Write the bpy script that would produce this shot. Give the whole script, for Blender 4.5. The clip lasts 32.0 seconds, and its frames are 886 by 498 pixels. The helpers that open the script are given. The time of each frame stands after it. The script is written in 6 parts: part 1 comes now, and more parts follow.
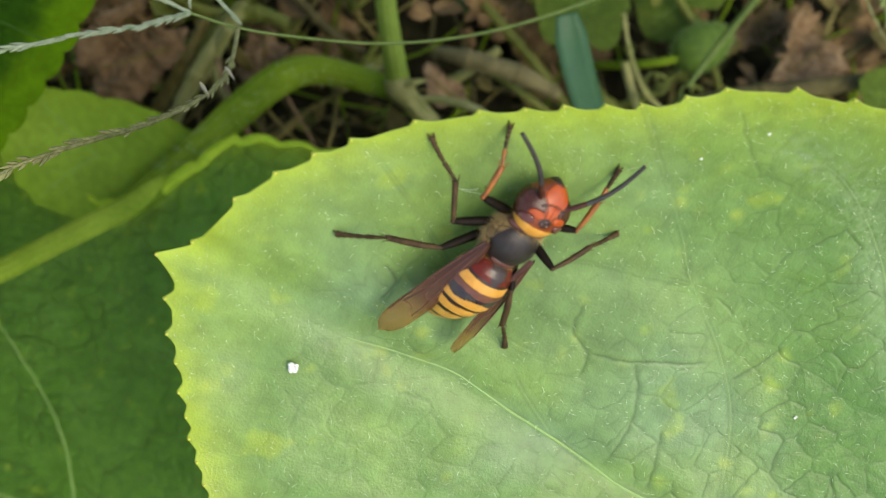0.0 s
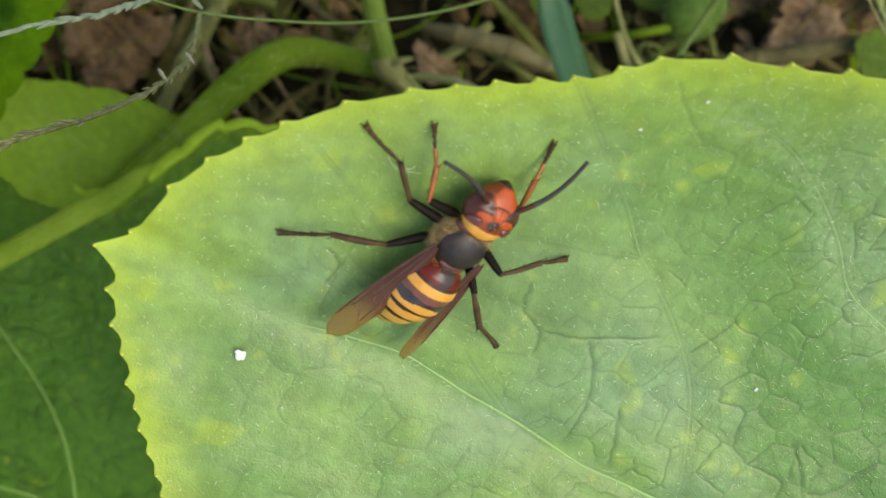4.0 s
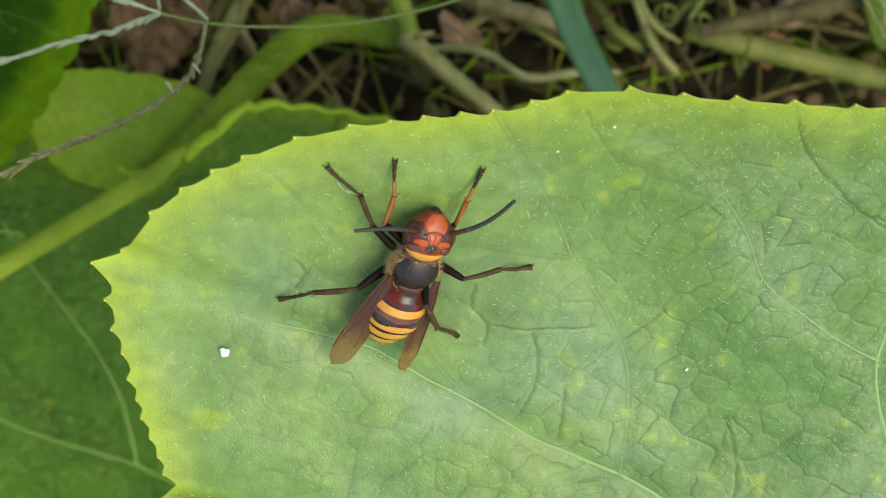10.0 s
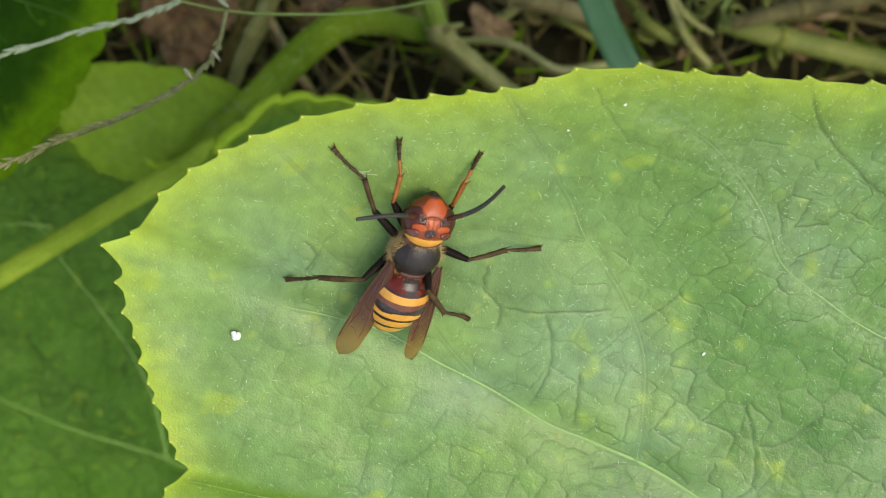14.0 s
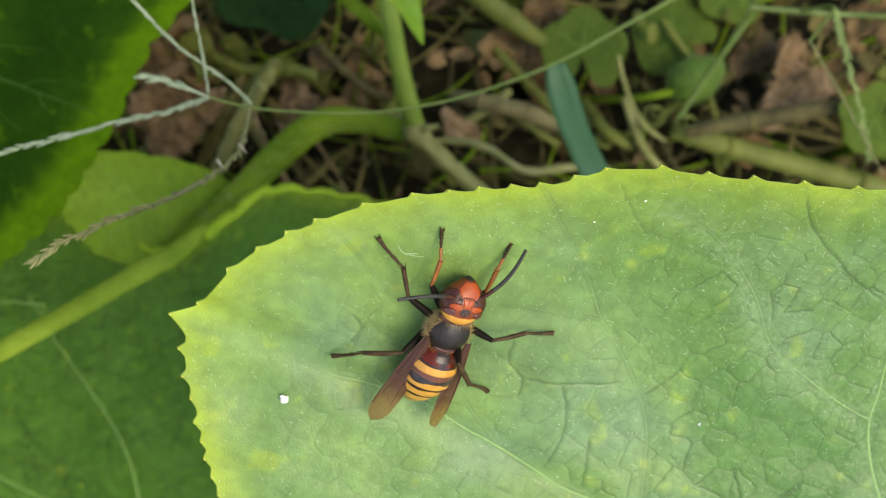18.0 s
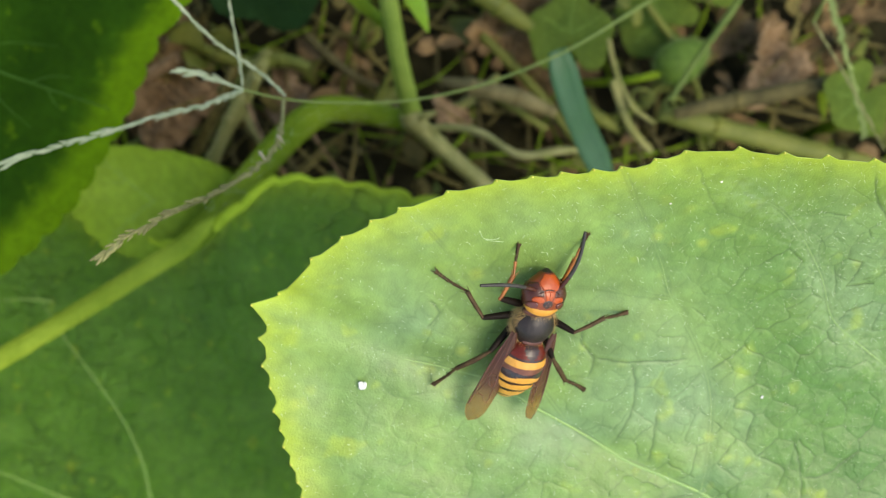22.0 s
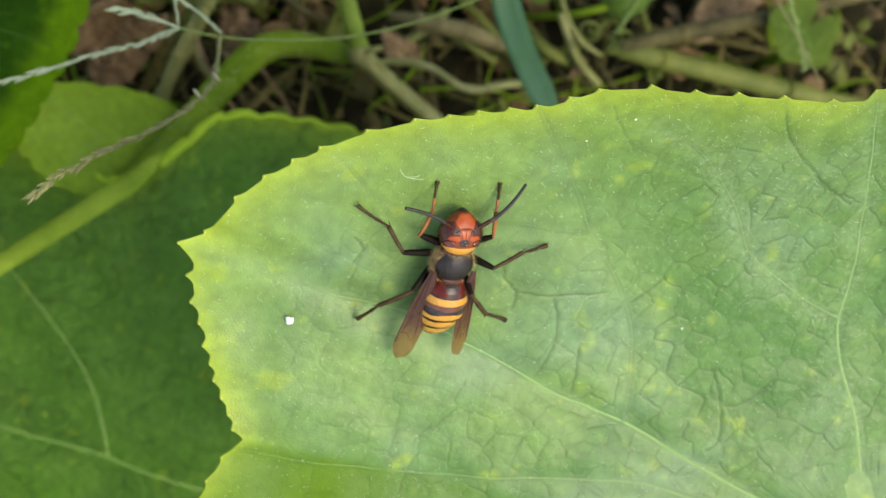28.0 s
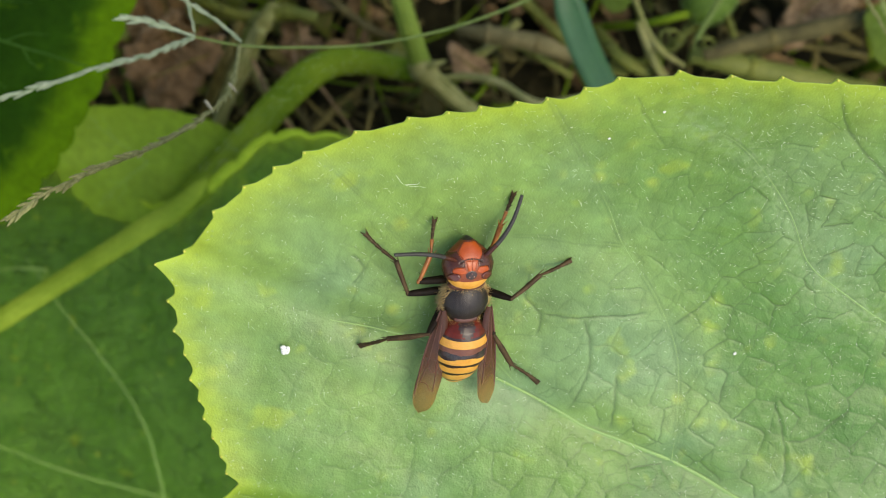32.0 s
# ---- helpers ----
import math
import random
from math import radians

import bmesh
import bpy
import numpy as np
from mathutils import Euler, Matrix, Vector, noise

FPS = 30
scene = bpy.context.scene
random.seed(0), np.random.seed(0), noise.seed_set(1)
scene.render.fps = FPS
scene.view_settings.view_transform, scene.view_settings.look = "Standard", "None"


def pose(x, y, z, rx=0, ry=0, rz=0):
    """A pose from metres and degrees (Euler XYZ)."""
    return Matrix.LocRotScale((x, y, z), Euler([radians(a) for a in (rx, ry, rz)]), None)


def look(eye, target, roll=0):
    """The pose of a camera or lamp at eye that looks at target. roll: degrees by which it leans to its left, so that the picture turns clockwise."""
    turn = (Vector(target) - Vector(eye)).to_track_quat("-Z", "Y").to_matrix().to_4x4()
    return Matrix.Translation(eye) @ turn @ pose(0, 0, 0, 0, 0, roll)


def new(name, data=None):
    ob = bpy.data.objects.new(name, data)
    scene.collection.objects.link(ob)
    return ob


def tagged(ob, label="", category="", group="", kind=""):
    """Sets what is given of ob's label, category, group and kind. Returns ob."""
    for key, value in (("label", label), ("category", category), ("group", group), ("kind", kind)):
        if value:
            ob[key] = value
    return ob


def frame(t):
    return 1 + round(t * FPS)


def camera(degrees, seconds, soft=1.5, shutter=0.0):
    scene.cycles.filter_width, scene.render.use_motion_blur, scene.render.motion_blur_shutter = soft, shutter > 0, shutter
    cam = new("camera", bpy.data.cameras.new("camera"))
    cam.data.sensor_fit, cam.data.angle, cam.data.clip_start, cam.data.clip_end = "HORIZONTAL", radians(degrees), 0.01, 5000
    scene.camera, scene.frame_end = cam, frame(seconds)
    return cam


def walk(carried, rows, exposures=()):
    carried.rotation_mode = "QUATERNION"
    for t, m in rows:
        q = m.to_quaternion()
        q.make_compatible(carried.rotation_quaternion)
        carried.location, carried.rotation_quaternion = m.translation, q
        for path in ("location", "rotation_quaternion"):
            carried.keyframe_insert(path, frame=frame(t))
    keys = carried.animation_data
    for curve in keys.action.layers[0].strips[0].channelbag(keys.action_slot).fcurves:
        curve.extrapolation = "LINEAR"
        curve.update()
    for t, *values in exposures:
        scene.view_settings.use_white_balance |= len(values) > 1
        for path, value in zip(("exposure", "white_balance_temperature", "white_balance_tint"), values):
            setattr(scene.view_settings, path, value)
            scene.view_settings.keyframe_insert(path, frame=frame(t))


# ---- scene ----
cam = camera(32.65, 32.0, 1.0)
cam.data.dof.use_dof = True
cam.data.dof.focus_distance = 0.252
cam.data.dof.aperture_fstop = 31.0
PATH = [
    (0, pose(-0.0685, -0.0243, 0.5682, 5.56, -8.69, 5.94)),
    (0.5, pose(-0.0696, -0.0248, 0.5762, 5.38, -9.19, 5.68)),
    (1, pose(-0.0679, -0.0204, 0.5729, 4.58, -9.66, 5.45)),
    (1.5, pose(-0.0674, -0.0211, 0.5751, 4.09, -9.46, 5.13)),
    (2, pose(-0.0674, -0.0223, 0.5798, 3.87, -9.29, 5.14)),
    (2.5, pose(-0.0661, -0.0224, 0.5763, 4.09, -9.14, 4.79)),
    (3, pose(-0.0570, -0.0218, 0.5729, 4.64, -7.57, 4.38)),
    (3.5, pose(-0.0550, -0.0224, 0.5688, 4.94, -7.27, 4.30)),
    (5.5, pose(-0.0550, -0.0197, 0.5600, 4.73, -6.92, 3.71)),
    (6, pose(-0.0604, -0.0158, 0.5467, 4.58, -6.78, 3.68)),
    (6.5, pose(-0.0599, -0.0153, 0.5600, 4.70, -6.56, 3.45)),
    (7, pose(-0.0658, -0.0184, 0.5654, 4.98, -6.65, 3.15)),
    (7.5, pose(-0.0580, -0.0181, 0.5685, 4.88, -6.50, 2.74)),
    (8, pose(-0.0563, -0.0191, 0.5841, 4.49, -6.90, 2.58)),
    (8.5, pose(-0.0524, -0.0166, 0.5877, 3.29, -5.53, 2.62)),
    (9, pose(-0.0478, -0.0161, 0.5970, 2.60, -4.82, 2.62)),
    (9.5, pose(-0.0410, -0.0116, 0.6053, 2.32, -4.32, 2.57)),
    (10, pose(-0.0364, -0.0100, 0.5987, 2.17, -3.61, 2.72)),
    (10.5, pose(-0.0389, -0.0107, 0.5913, 2.30, -3.31, 2.60)),
    (11, pose(-0.0299, -0.0104, 0.5965, 2.23, -2.86, 2.54)),
    (11.5, pose(-0.0335, -0.0112, 0.5957, 2.30, -2.52, 2.36)),
    (12, pose(-0.0344, -0.0135, 0.5936, 2.51, -2.12, 2.37)),
    (12.5, pose(-0.0372, -0.0145, 0.5961, 2.59, -2.18, 2.29)),
    (13, pose(-0.0353, -0.0144, 0.6063, 2.38, -2.29, 2.20)),
    (13.5, pose(-0.0320, -0.0163, 0.6069, 2.37, -1.96, 2.55)),
    (14, pose(-0.0304, -0.0132, 0.5963, 2.31, -1.86, 2.74)),
    (14.5, pose(-0.0325, -0.0144, 0.5975, 2.29, -2.03, 2.85)),
    (16.5, pose(-0.0338, -0.0266, 0.6124, 3.68, -1.30, 3.76)),
    (17, pose(-0.0343, -0.0332, 0.6270, 4.66, -1.73, 4.23)),
    (17.5, pose(-0.0409, -0.0223, 0.6297, 5.56, -3.85, 4.28)),
    (18, pose(-0.0537, -0.0202, 0.6259, 5.99, -5.36, 3.87)),
    (18.5, pose(-0.0611, -0.0183, 0.6219, 6.89, -6.06, 3.30)),
    (19, pose(-0.0654, -0.0187, 0.6228, 7.17, -6.25, 2.58)),
    (19.5, pose(-0.0733, -0.0225, 0.6215, 7.29, -6.26, 2.07)),
    (20, pose(-0.0705, -0.0200, 0.6194, 6.86, -6.74, 2.05)),
    (20.5, pose(-0.0748, -0.0215, 0.6108, 6.87, -7.44, 1.92)),
    (21, pose(-0.0831, -0.0221, 0.6098, 6.88, -7.78, 1.81)),
    (21.5, pose(-0.0830, -0.0201, 0.6218, 6.41, -8.06, 1.92)),
    (22, pose(-0.0822, -0.0222, 0.6285, 5.65, -8.07, 2.02)),
    (22.5, pose(-0.0848, -0.0259, 0.6254, 5.01, -8.35, 1.78)),
    (23, pose(-0.0810, -0.0245, 0.6275, 4.27, -8.71, 1.57)),
    (23.5, pose(-0.0786, -0.0224, 0.6305, 4.01, -8.68, 1.48)),
    (24, pose(-0.0830, -0.0218, 0.6321, 3.59, -8.75, 1.47)),
    (24.5, pose(-0.0964, -0.0261, 0.6353, 3.53, -8.92, 1.50)),
    (25, pose(-0.0961, -0.0241, 0.6318, 3.34, -8.94, 1.45)),
    (25.5, pose(-0.0884, -0.0196, 0.6347, 3.19, -9.07, 1.32)),
    (26, pose(-0.0756, -0.0141, 0.6411, 2.98, -8.87, 1.45)),
    (26.5, pose(-0.0736, -0.0193, 0.6418, 3.01, -9.07, 1.39)),
    (28.5, pose(-0.0731, -0.0226, 0.6278, 3.16, -8.88, 1.59)),
    (29, pose(-0.0692, -0.0271, 0.6139, 3.45, -7.70, 1.41)),
    (29.5, pose(-0.0583, -0.0254, 0.6151, 3.60, -6.55, 1.17)),
    (30, pose(-0.0560, -0.0211, 0.6123, 3.69, -5.61, 0.87)),
    (30.5, pose(-0.0559, -0.0227, 0.6162, 3.70, -5.75, 0.68)),
    (31, pose(-0.0538, -0.0252, 0.6141, 3.85, -5.78, 0.61)),
    (31.5, pose(-0.0518, -0.0246, 0.6109, 4.11, -5.13, 0.60)),
    (32, pose(-0.0484, -0.0215, 0.6043, 4.43, -4.13, 0.86)),
]
walk(cam, PATH, exposures=[(0, 1.26, 7700.0, 8.0), (2, 1.22, 7700.0, 8.0), (6, 1.22, 7700.0, 8.0), (7, 1.44, 7700.0, 8.0), (8, 1.33, 7700.0, 8.0), (13, 1.20, 7700.0, 8.0), (17, 1.18, 7700.0, 8.0), (19, 1.48, 7700.0, 8.0),
                           (21, 1.50, 7700.0, 8.0), (22, 1.46, 7700.0, 8.0), (26, 1.38, 7700.0, 8.0), (29, 1.29, 7700.0, 8.0), (30, 1.25, 7700.0, 8.0), (32, 1.23, 7700.0, 8.0)])

# ---- light: a bright overcast sky with a faint, wide sun ----
world = bpy.data.worlds.new("sky")
scene.world = world
world.use_nodes = True
wn = world.node_tree
sky = wn.nodes.new("ShaderNodeTexSky")
sky.sky_type, sky.sun_disc = "NISHITA", False
sky.sun_elevation, sky.sun_rotation = radians(58), radians(120)
wn.links.new(sky.outputs[0], wn.nodes["Background"].inputs[0])
wn.nodes["Background"].inputs[1].default_value = 0.14
sun = new("sun", bpy.data.lights.new("sun", "SUN"))
sun.data.energy, sun.data.angle, sun.data.color = 1.35, radians(35), (1.0, 0.95, 0.86)
sun.matrix_world = look((0.37, -0.26, 0.89), (0, 0, 0))

# ---- frames of reference ----
LEAF = Matrix(((0.99995, 0.0, 0.01028, -0.01682), (0.00567, 0.83392, -0.55185, -0.00558), (-0.00857, 0.55188, 0.83388, 0.34642), (0, 0, 0, 1)))
MM = 0.001


def trough(y):
    """The pale leaf is bent like a shallow gutter."""
    y = max(-0.066, min(0.06, y))
    return 4.8 * (y + 0.006) ** 2


# ---- materials ----
def blank(name):
    m = bpy.data.materials.new(name)
    m.use_nodes = True
    return m, m.node_tree.nodes, m.node_tree.links, m.node_tree.nodes["Principled BSDF"]


def noise_node(n, l, scale, detail=4.0, coord=None, distort=0.0):
    t = n.new("ShaderNodeTexNoise")
    t.inputs["Scale"].default_value, t.inputs["Detail"].default_value, t.inputs["Distortion"].default_value = scale, detail, distort
    if coord:
        l.new(coord, t.inputs["Vector"])
    return t


def ramp(n, l, source, stops):
    r = n.new("ShaderNodeValToRGB")
    while len(r.color_ramp.elements) < len(stops):
        r.color_ramp.elements.new(0.5)
    for e, (p, c) in zip(r.color_ramp.elements, stops):
        e.position, e.color = p, (*c, 1)
    l.new(source, r.inputs[0])
    return r


def blend(n, l, factor, a, b, mode="MIX"):
    x = n.new("ShaderNodeMix")
    x.data_type, x.blend_type = "RGBA", mode
    for s, v in ((x.inputs[0], factor), (x.inputs[6], a), (x.inputs[7], b)):
        if isinstance(v, (int, float)):
            s.default_value = v
        elif isinstance(v, tuple):
            s.default_value = (*v, 1)
        else:
            l.new(v, s)
    return x.outputs[2]


def maths(n, l, op, a, b=0.0):
    x = n.new("ShaderNodeMath")
    x.operation = op
    for s, v in ((x.inputs[0], a), (x.inputs[1], b)):
        if isinstance(v, (int, float)):
            s.default_value = v
        else:
            l.new(v, s)
    return x.outputs[0]


def attribute(n, name):
    x = n.new("ShaderNodeAttribute")
    x.attribute_name = name
    return x.outputs["Fac"]


def bumped(n, l, b, height, strength, distance):
    x = n.new("ShaderNodeBump")
    x.inputs["Strength"].default_value, x.inputs["Distance"].default_value = strength, distance
    l.new(height, x.inputs["Height"])
    l.new(x.outputs[0], b.inputs["Normal"])


def plain(name, dark, light, rough=0.6, scale=120.0, relief=0.0003, spec=0.4, random_tint=0.0):
    """A natural surface: two colours mixed at two scales, with fine relief."""
    m, n, l, b = blank(name)
    co = n.new("ShaderNodeTexCoord").outputs["Object"]
    big, fine = noise_node(n, l, scale, 5, co, 0.4), noise_node(n, l, scale * 9, 6, co)
    mixed = maths(n, l, "ADD", maths(n, l, "MULTIPLY", big.outputs[0], 0.65), maths(n, l, "MULTIPLY", fine.outputs[0], 0.35))
    col = ramp(n, l, mixed, ((0.34, dark), (0.66, light))).outputs[0]
    if random_tint:
        info = n.new("ShaderNodeObjectInfo")
        hsv = n.new("ShaderNodeHueSaturation")
        l.new(maths(n, l, "ADD", maths(n, l, "MULTIPLY", info.outputs["Random"], random_tint), 1.0 - random_tint / 2), hsv.inputs["Value"])
        l.new(col, hsv.inputs["Color"])
        col = hsv.outputs[0]
    l.new(col, b.inputs["Base Color"])
    b.inputs["Roughness"].default_value, b.inputs["Specular IOR Level"].default_value = rough, spec
    bumped(n, l, b, fine.outputs[0], 0.6, relief)
    return m


def leaf_material(name, body, alt, rim, glow=0.25, cell=150.0, rough=0.5, relief=1.0, gloss=0.35, bloom=0.0, web=1.0, glow_in=0.0, netted=False):
    """A rough, net-veined leaf: mottled green, yellower towards the margin, lets some light through."""
    m, n, l, b = blank(name)
    co = n.new("ShaderNodeTexCoord").outputs["Object"]
    warp = noise_node(n, l, 70, 3, co)
    bent = n.new("ShaderNodeVectorMath")
    bent.operation = "MULTIPLY_ADD"
    l.new(warp.outputs["Color"], bent.inputs[0])
    bent.inputs[1].default_value = (0.0045, 0.0045, 0.0)
    l.new(co, bent.inputs[2])

    def net(scale, width):
        v = n.new("ShaderNodeTexVoronoi")
        v.feature, v.voronoi_dimensions = "DISTANCE_TO_EDGE", "2D"
        v.inputs["Scale"].default_value = scale
        l.new(bent.outputs[0], v.inputs["Vector"])
        mr = n.new("ShaderNodeMapRange")
        mr.interpolation_type = "SMOOTHSTEP"
        mr.inputs["From Max"].default_value = width
        l.new(v.outputs["Distance"], mr.inputs["Value"])
        return mr.outputs[0]
    def mask(scale, low, high):
        return ramp(n, l, noise_node(n, l, scale, 2, co).outputs[0], ((low, (0, 0, 0)), (high, (1, 1, 1)))).outputs[0]
    # three nets of veins, each seen in patches only
    nets = []
    for scale, width, part_of, weight in ((cell, 0.020, mask(60, 0.44, 0.60), 0.46), (cell * 0.52, 0.015, mask(38, 0.46, 0.60), 0.38), (cell * 2.3, 0.06, mask(90, 0.40, 0.66), 0.26)):
        nets.append(maths(n, l, "MULTIPLY", maths(n, l, "MULTIPLY", maths(n, l, "SUBTRACT", 1.0, net(scale, width)), part_of), weight * web))
    lines = maths(n, l, "MAXIMUM", nets[0], maths(n, l, "MAXIMUM", nets[1], nets[2]))
    if netted:
        lines = attribute(n, "net")
    patch = noise_node(n, l, 42, 5, co, 0.6)
    mottle = noise_node(n, l, 300, 6, co)
    grain = noise_node(n, l, 2400, 3, co)
    base = blend(n, l, ramp(n, l, patch.outputs[0], ((0.36, (0, 0, 0)), (0.66, (1, 1, 1)))).outputs[0], body, alt)
    deep = mask(26, 0.52, 0.70)
    base = blend(n, l, maths(n, l, "MULTIPLY", deep, 0.45), base, tuple(c * 0.62 for c in body))
    at = n.new("ShaderNodeAttribute")
    at.attribute_name = "rim"
    # shade over the right and lower blade, put into its colour
    shade_at = n.new("ShaderNodeAttribute")
    shade_at.attribute_name = "shade_tone"
    base = blend(n, l, maths(n, l, "MULTIPLY", shade_at.outputs["Fac"], ramp(n, l, patch.outputs[0], ((0.30, (0.95, 0.95, 0.95)), (0.66, (0.45, 0.45, 0.45)))).outputs[0]), base, (body[0] * 0.32, body[1] * 0.58, body[2] * 0.24))
    base = blend(n, l, maths(n, l, "MULTIPLY", mask(34, 0.50, 0.66), bloom), base, (body[0] * 0.98, body[1] * 0.96, body[2] * 1.35))
    wob = maths(n, l, "MULTIPLY", at.outputs["Fac"], maths(n, l, "ADD", patch.outputs[0], 0.5))
    wide = maths(n, l, "MULTIPLY", maths(n, l, "POWER", at.outputs["Fac"], 0.28), maths(n, l, "MULTIPLY", maths(n, l, "ADD", patch.outputs[0], 0.4), glow_in))
    base = blend(n, l, wide, base, (rim[0] * 0.75, rim[1] * 0.88, rim[2] * 1.3))
    base = blend(n, l, wob, base, rim)
    base = blend(n, l, maths(n, l, "MULTIPLY", mask(120, 0.64, 0.74), 0.5), base, rim)
    dots = n.new("ShaderNodeTexVoronoi")
    dots.inputs["Scale"].default_value = 210
    l.new(bent.outputs[0], dots.inputs["Vector"])
    spot = ramp(n, l, dots.outputs["Distance"], ((0.10, (1, 1, 1)), (0.34, (0, 0, 0)))).outputs[0]
    base = blend(n, l, maths(n, l, "MULTIPLY", maths(n, l, "MULTIPLY", spot, mask(75, 0.55, 0.68)), 0.55 * bloom), base, (rim[0] * 1.15, rim[1] * 1.05, rim[2] * 1.6))
    base = blend(n, l, 0.5, base, ramp(n, l, mottle.outputs[0], ((0.3, (0.66, 0.66, 0.66)), (0.7, (1.22, 1.22, 1.22)))).outputs[0], "MULTIPLY")
    if netted:
        # paler and bluer beside the veins, with fine pale flecks in patches
        pale = (body[0] * 1.45, body[1] * 1.22, body[2] * 1.8)
        speckle = ramp(n, l, noise_node(n, l, 900, 5, co).outputs[0], ((0.42, (0.25, 0.25, 0.25)), (0.62, (1, 1, 1)))).outputs[0]
        base = blend(n, l, maths(n, l, "MULTIPLY", maths(n, l, "MULTIPLY", attribute(n, "haze"), speckle), 0.75), base, pale)
        flecks = n.new("ShaderNodeTexVoronoi")
        flecks.inputs["Scale"].default_value = 620
        l.new(co, flecks.inputs["Vector"])
        fleck = ramp(n, l, flecks.outputs["Distance"], ((0.08, (1, 1, 1)), (0.22, (0, 0, 0)))).outputs[0]
        base = blend(n, l, maths(n, l, "MULTIPLY", maths(n, l, "MULTIPLY", fleck, mask(160, 0.50, 0.62)), 0.35), base, pale)
        # yellower green of the lobe, darkened in place of its downward bend
        lobe_tone = blend(n, l, patch.outputs[0], (body[0] * 0.40, body[1] * 0.54, body[2] * 0.03), (body[0] * 0.80, body[1] * 0.82, body[2] * 0.06))
        base = blend(n, l, maths(n, l, "MULTIPLY", attribute(n, "lobe"), maths(n, l, "SUBTRACT", 0.96, maths(n, l, "MULTIPLY", at.outputs["Fac"], 0.45))), base, lobe_tone)
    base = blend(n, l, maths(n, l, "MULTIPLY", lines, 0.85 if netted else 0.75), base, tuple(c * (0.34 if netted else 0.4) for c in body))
    l.new(base, b.inputs["Base Color"])
    b.inputs["Roughness"].default_value, b.inputs["Specular IOR Level"].default_value = rough, gloss
    if netted:
        # the lobe's turn away from the sky, put into a weaker gloss
        l.new(maths(n, l, "MULTIPLY", maths(n, l, "SUBTRACT", 1.0, maths(n, l, "MULTIPLY", attribute(n, "lobe"), 0.85)), gloss), b.inputs["Specular IOR Level"])
    h = maths(n, l, "ADD", maths(n, l, "MULTIPLY", lines, -0.8), maths(n, l, "ADD", maths(n, l, "MULTIPLY", mottle.outputs[0], 0.9), maths(n, l, "MULTIPLY", grain.outputs[0], 0.7)))
    puff = maths(n, l, "ADD", maths(n, l, "MULTIPLY", net(cell, 0.30), 0.6), maths(n, l, "MULTIPLY", net(cell * 2.3, 0.4), 0.35))
    if netted:
        h = maths(n, l, "ADD", maths(n, l, "MULTIPLY", mottle.outputs[0], 0.28), maths(n, l, "MULTIPLY", grain.outputs[0], 0.22))
    else:
        h = maths(n, l, "ADD", h, puff)
    bumped(n, l, b, h, 0.6 * relief, 0.0008)
    tr = n.new("ShaderNodeBsdfTranslucent")
    l.new(base, tr.inputs["Color"])
    mix = n.new("ShaderNodeMixShader")
    mix.inputs[0].default_value = glow
    l.new(b.outputs[0], mix.inputs[1])
    l.new(tr.outputs[0], mix.inputs[2])
    l.new(mix.outputs[0], n["Material Output"].inputs[0])
    return m


M_LEAF = leaf_material("pale green leaf", (0.169, 0.296, 0.092), (0.211, 0.345, 0.084), (0.35, 0.47, 0.045), 0.22, 115.0, 0.42, 1.0, 0.45, 0.85, 1.0, 0.18, True)
M_LEAF_DARK = leaf_material("dark green leaf", (0.092, 0.240, 0.012), (0.140, 0.305, 0.030), (0.33, 0.45, 0.018), 0.3, 120, 0.45, 2.4, 0.35, 0.9, 1.9)
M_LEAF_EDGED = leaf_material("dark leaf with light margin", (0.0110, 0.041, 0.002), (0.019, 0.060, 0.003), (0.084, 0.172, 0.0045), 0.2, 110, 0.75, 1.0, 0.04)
# small leaf in shade: the shade is put into its dark colour
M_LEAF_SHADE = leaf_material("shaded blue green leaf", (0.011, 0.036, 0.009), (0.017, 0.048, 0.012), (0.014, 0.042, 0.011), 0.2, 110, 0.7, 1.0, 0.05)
M_LEAF_MID = leaf_material("light dull green leaf", (0.168, 0.292, 0.020), (0.230, 0.362, 0.035), (0.172, 0.285, 0.016), 0.15, 120, 0.6, 0.8, 0.15)
M_LEAF_DULL = leaf_material("olive green leaf", (0.046, 0.095, 0.010), (0.075, 0.13, 0.015), (0.09, 0.14, 0.016), 0.25, 160, 0.6, 1.0, 0.15)
M_LEAF_FRESH = leaf_material("fresh green leaf", (0.16, 0.35, 0.018), (0.21, 0.40, 0.022), (0.25, 0.43, 0.025), 0.4, 120)
M_VEIN = plain("pale vein", (0.170, 0.300, 0.090), (0.215, 0.340, 0.105), 0.5, 200, 0.0001)
M_VEIN_DARK = plain("vein of dark leaf", (0.125, 0.245, 0.030), (0.175, 0.290, 0.045), 0.5, 200, 0.0001)
# vein colour darkened to go with the shaded leaf
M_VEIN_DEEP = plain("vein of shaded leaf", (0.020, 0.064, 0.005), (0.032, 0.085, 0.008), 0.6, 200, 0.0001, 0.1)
M_HAIR = plain("leaf bristle", (0.50, 0.60, 0.40), (0.68, 0.76, 0.56), 0.3, 900, 0.0)
M_TIP = plain("yellow tooth tip", (0.42, 0.42, 0.05), (0.55, 0.52, 0.08), 0.5, 900, 0.0001)
M_STALK = plain("yellow green stalk", (0.128, 0.200, 0.012), (0.228, 0.308, 0.028), 0.6, 70, 0.0006, 0.1)
M_MARGIN = plain("yellow green leaf margin", (0.20, 0.31, 0.012), (0.31, 0.42, 0.026), 0.55, 140, 0.0003, 0.15)
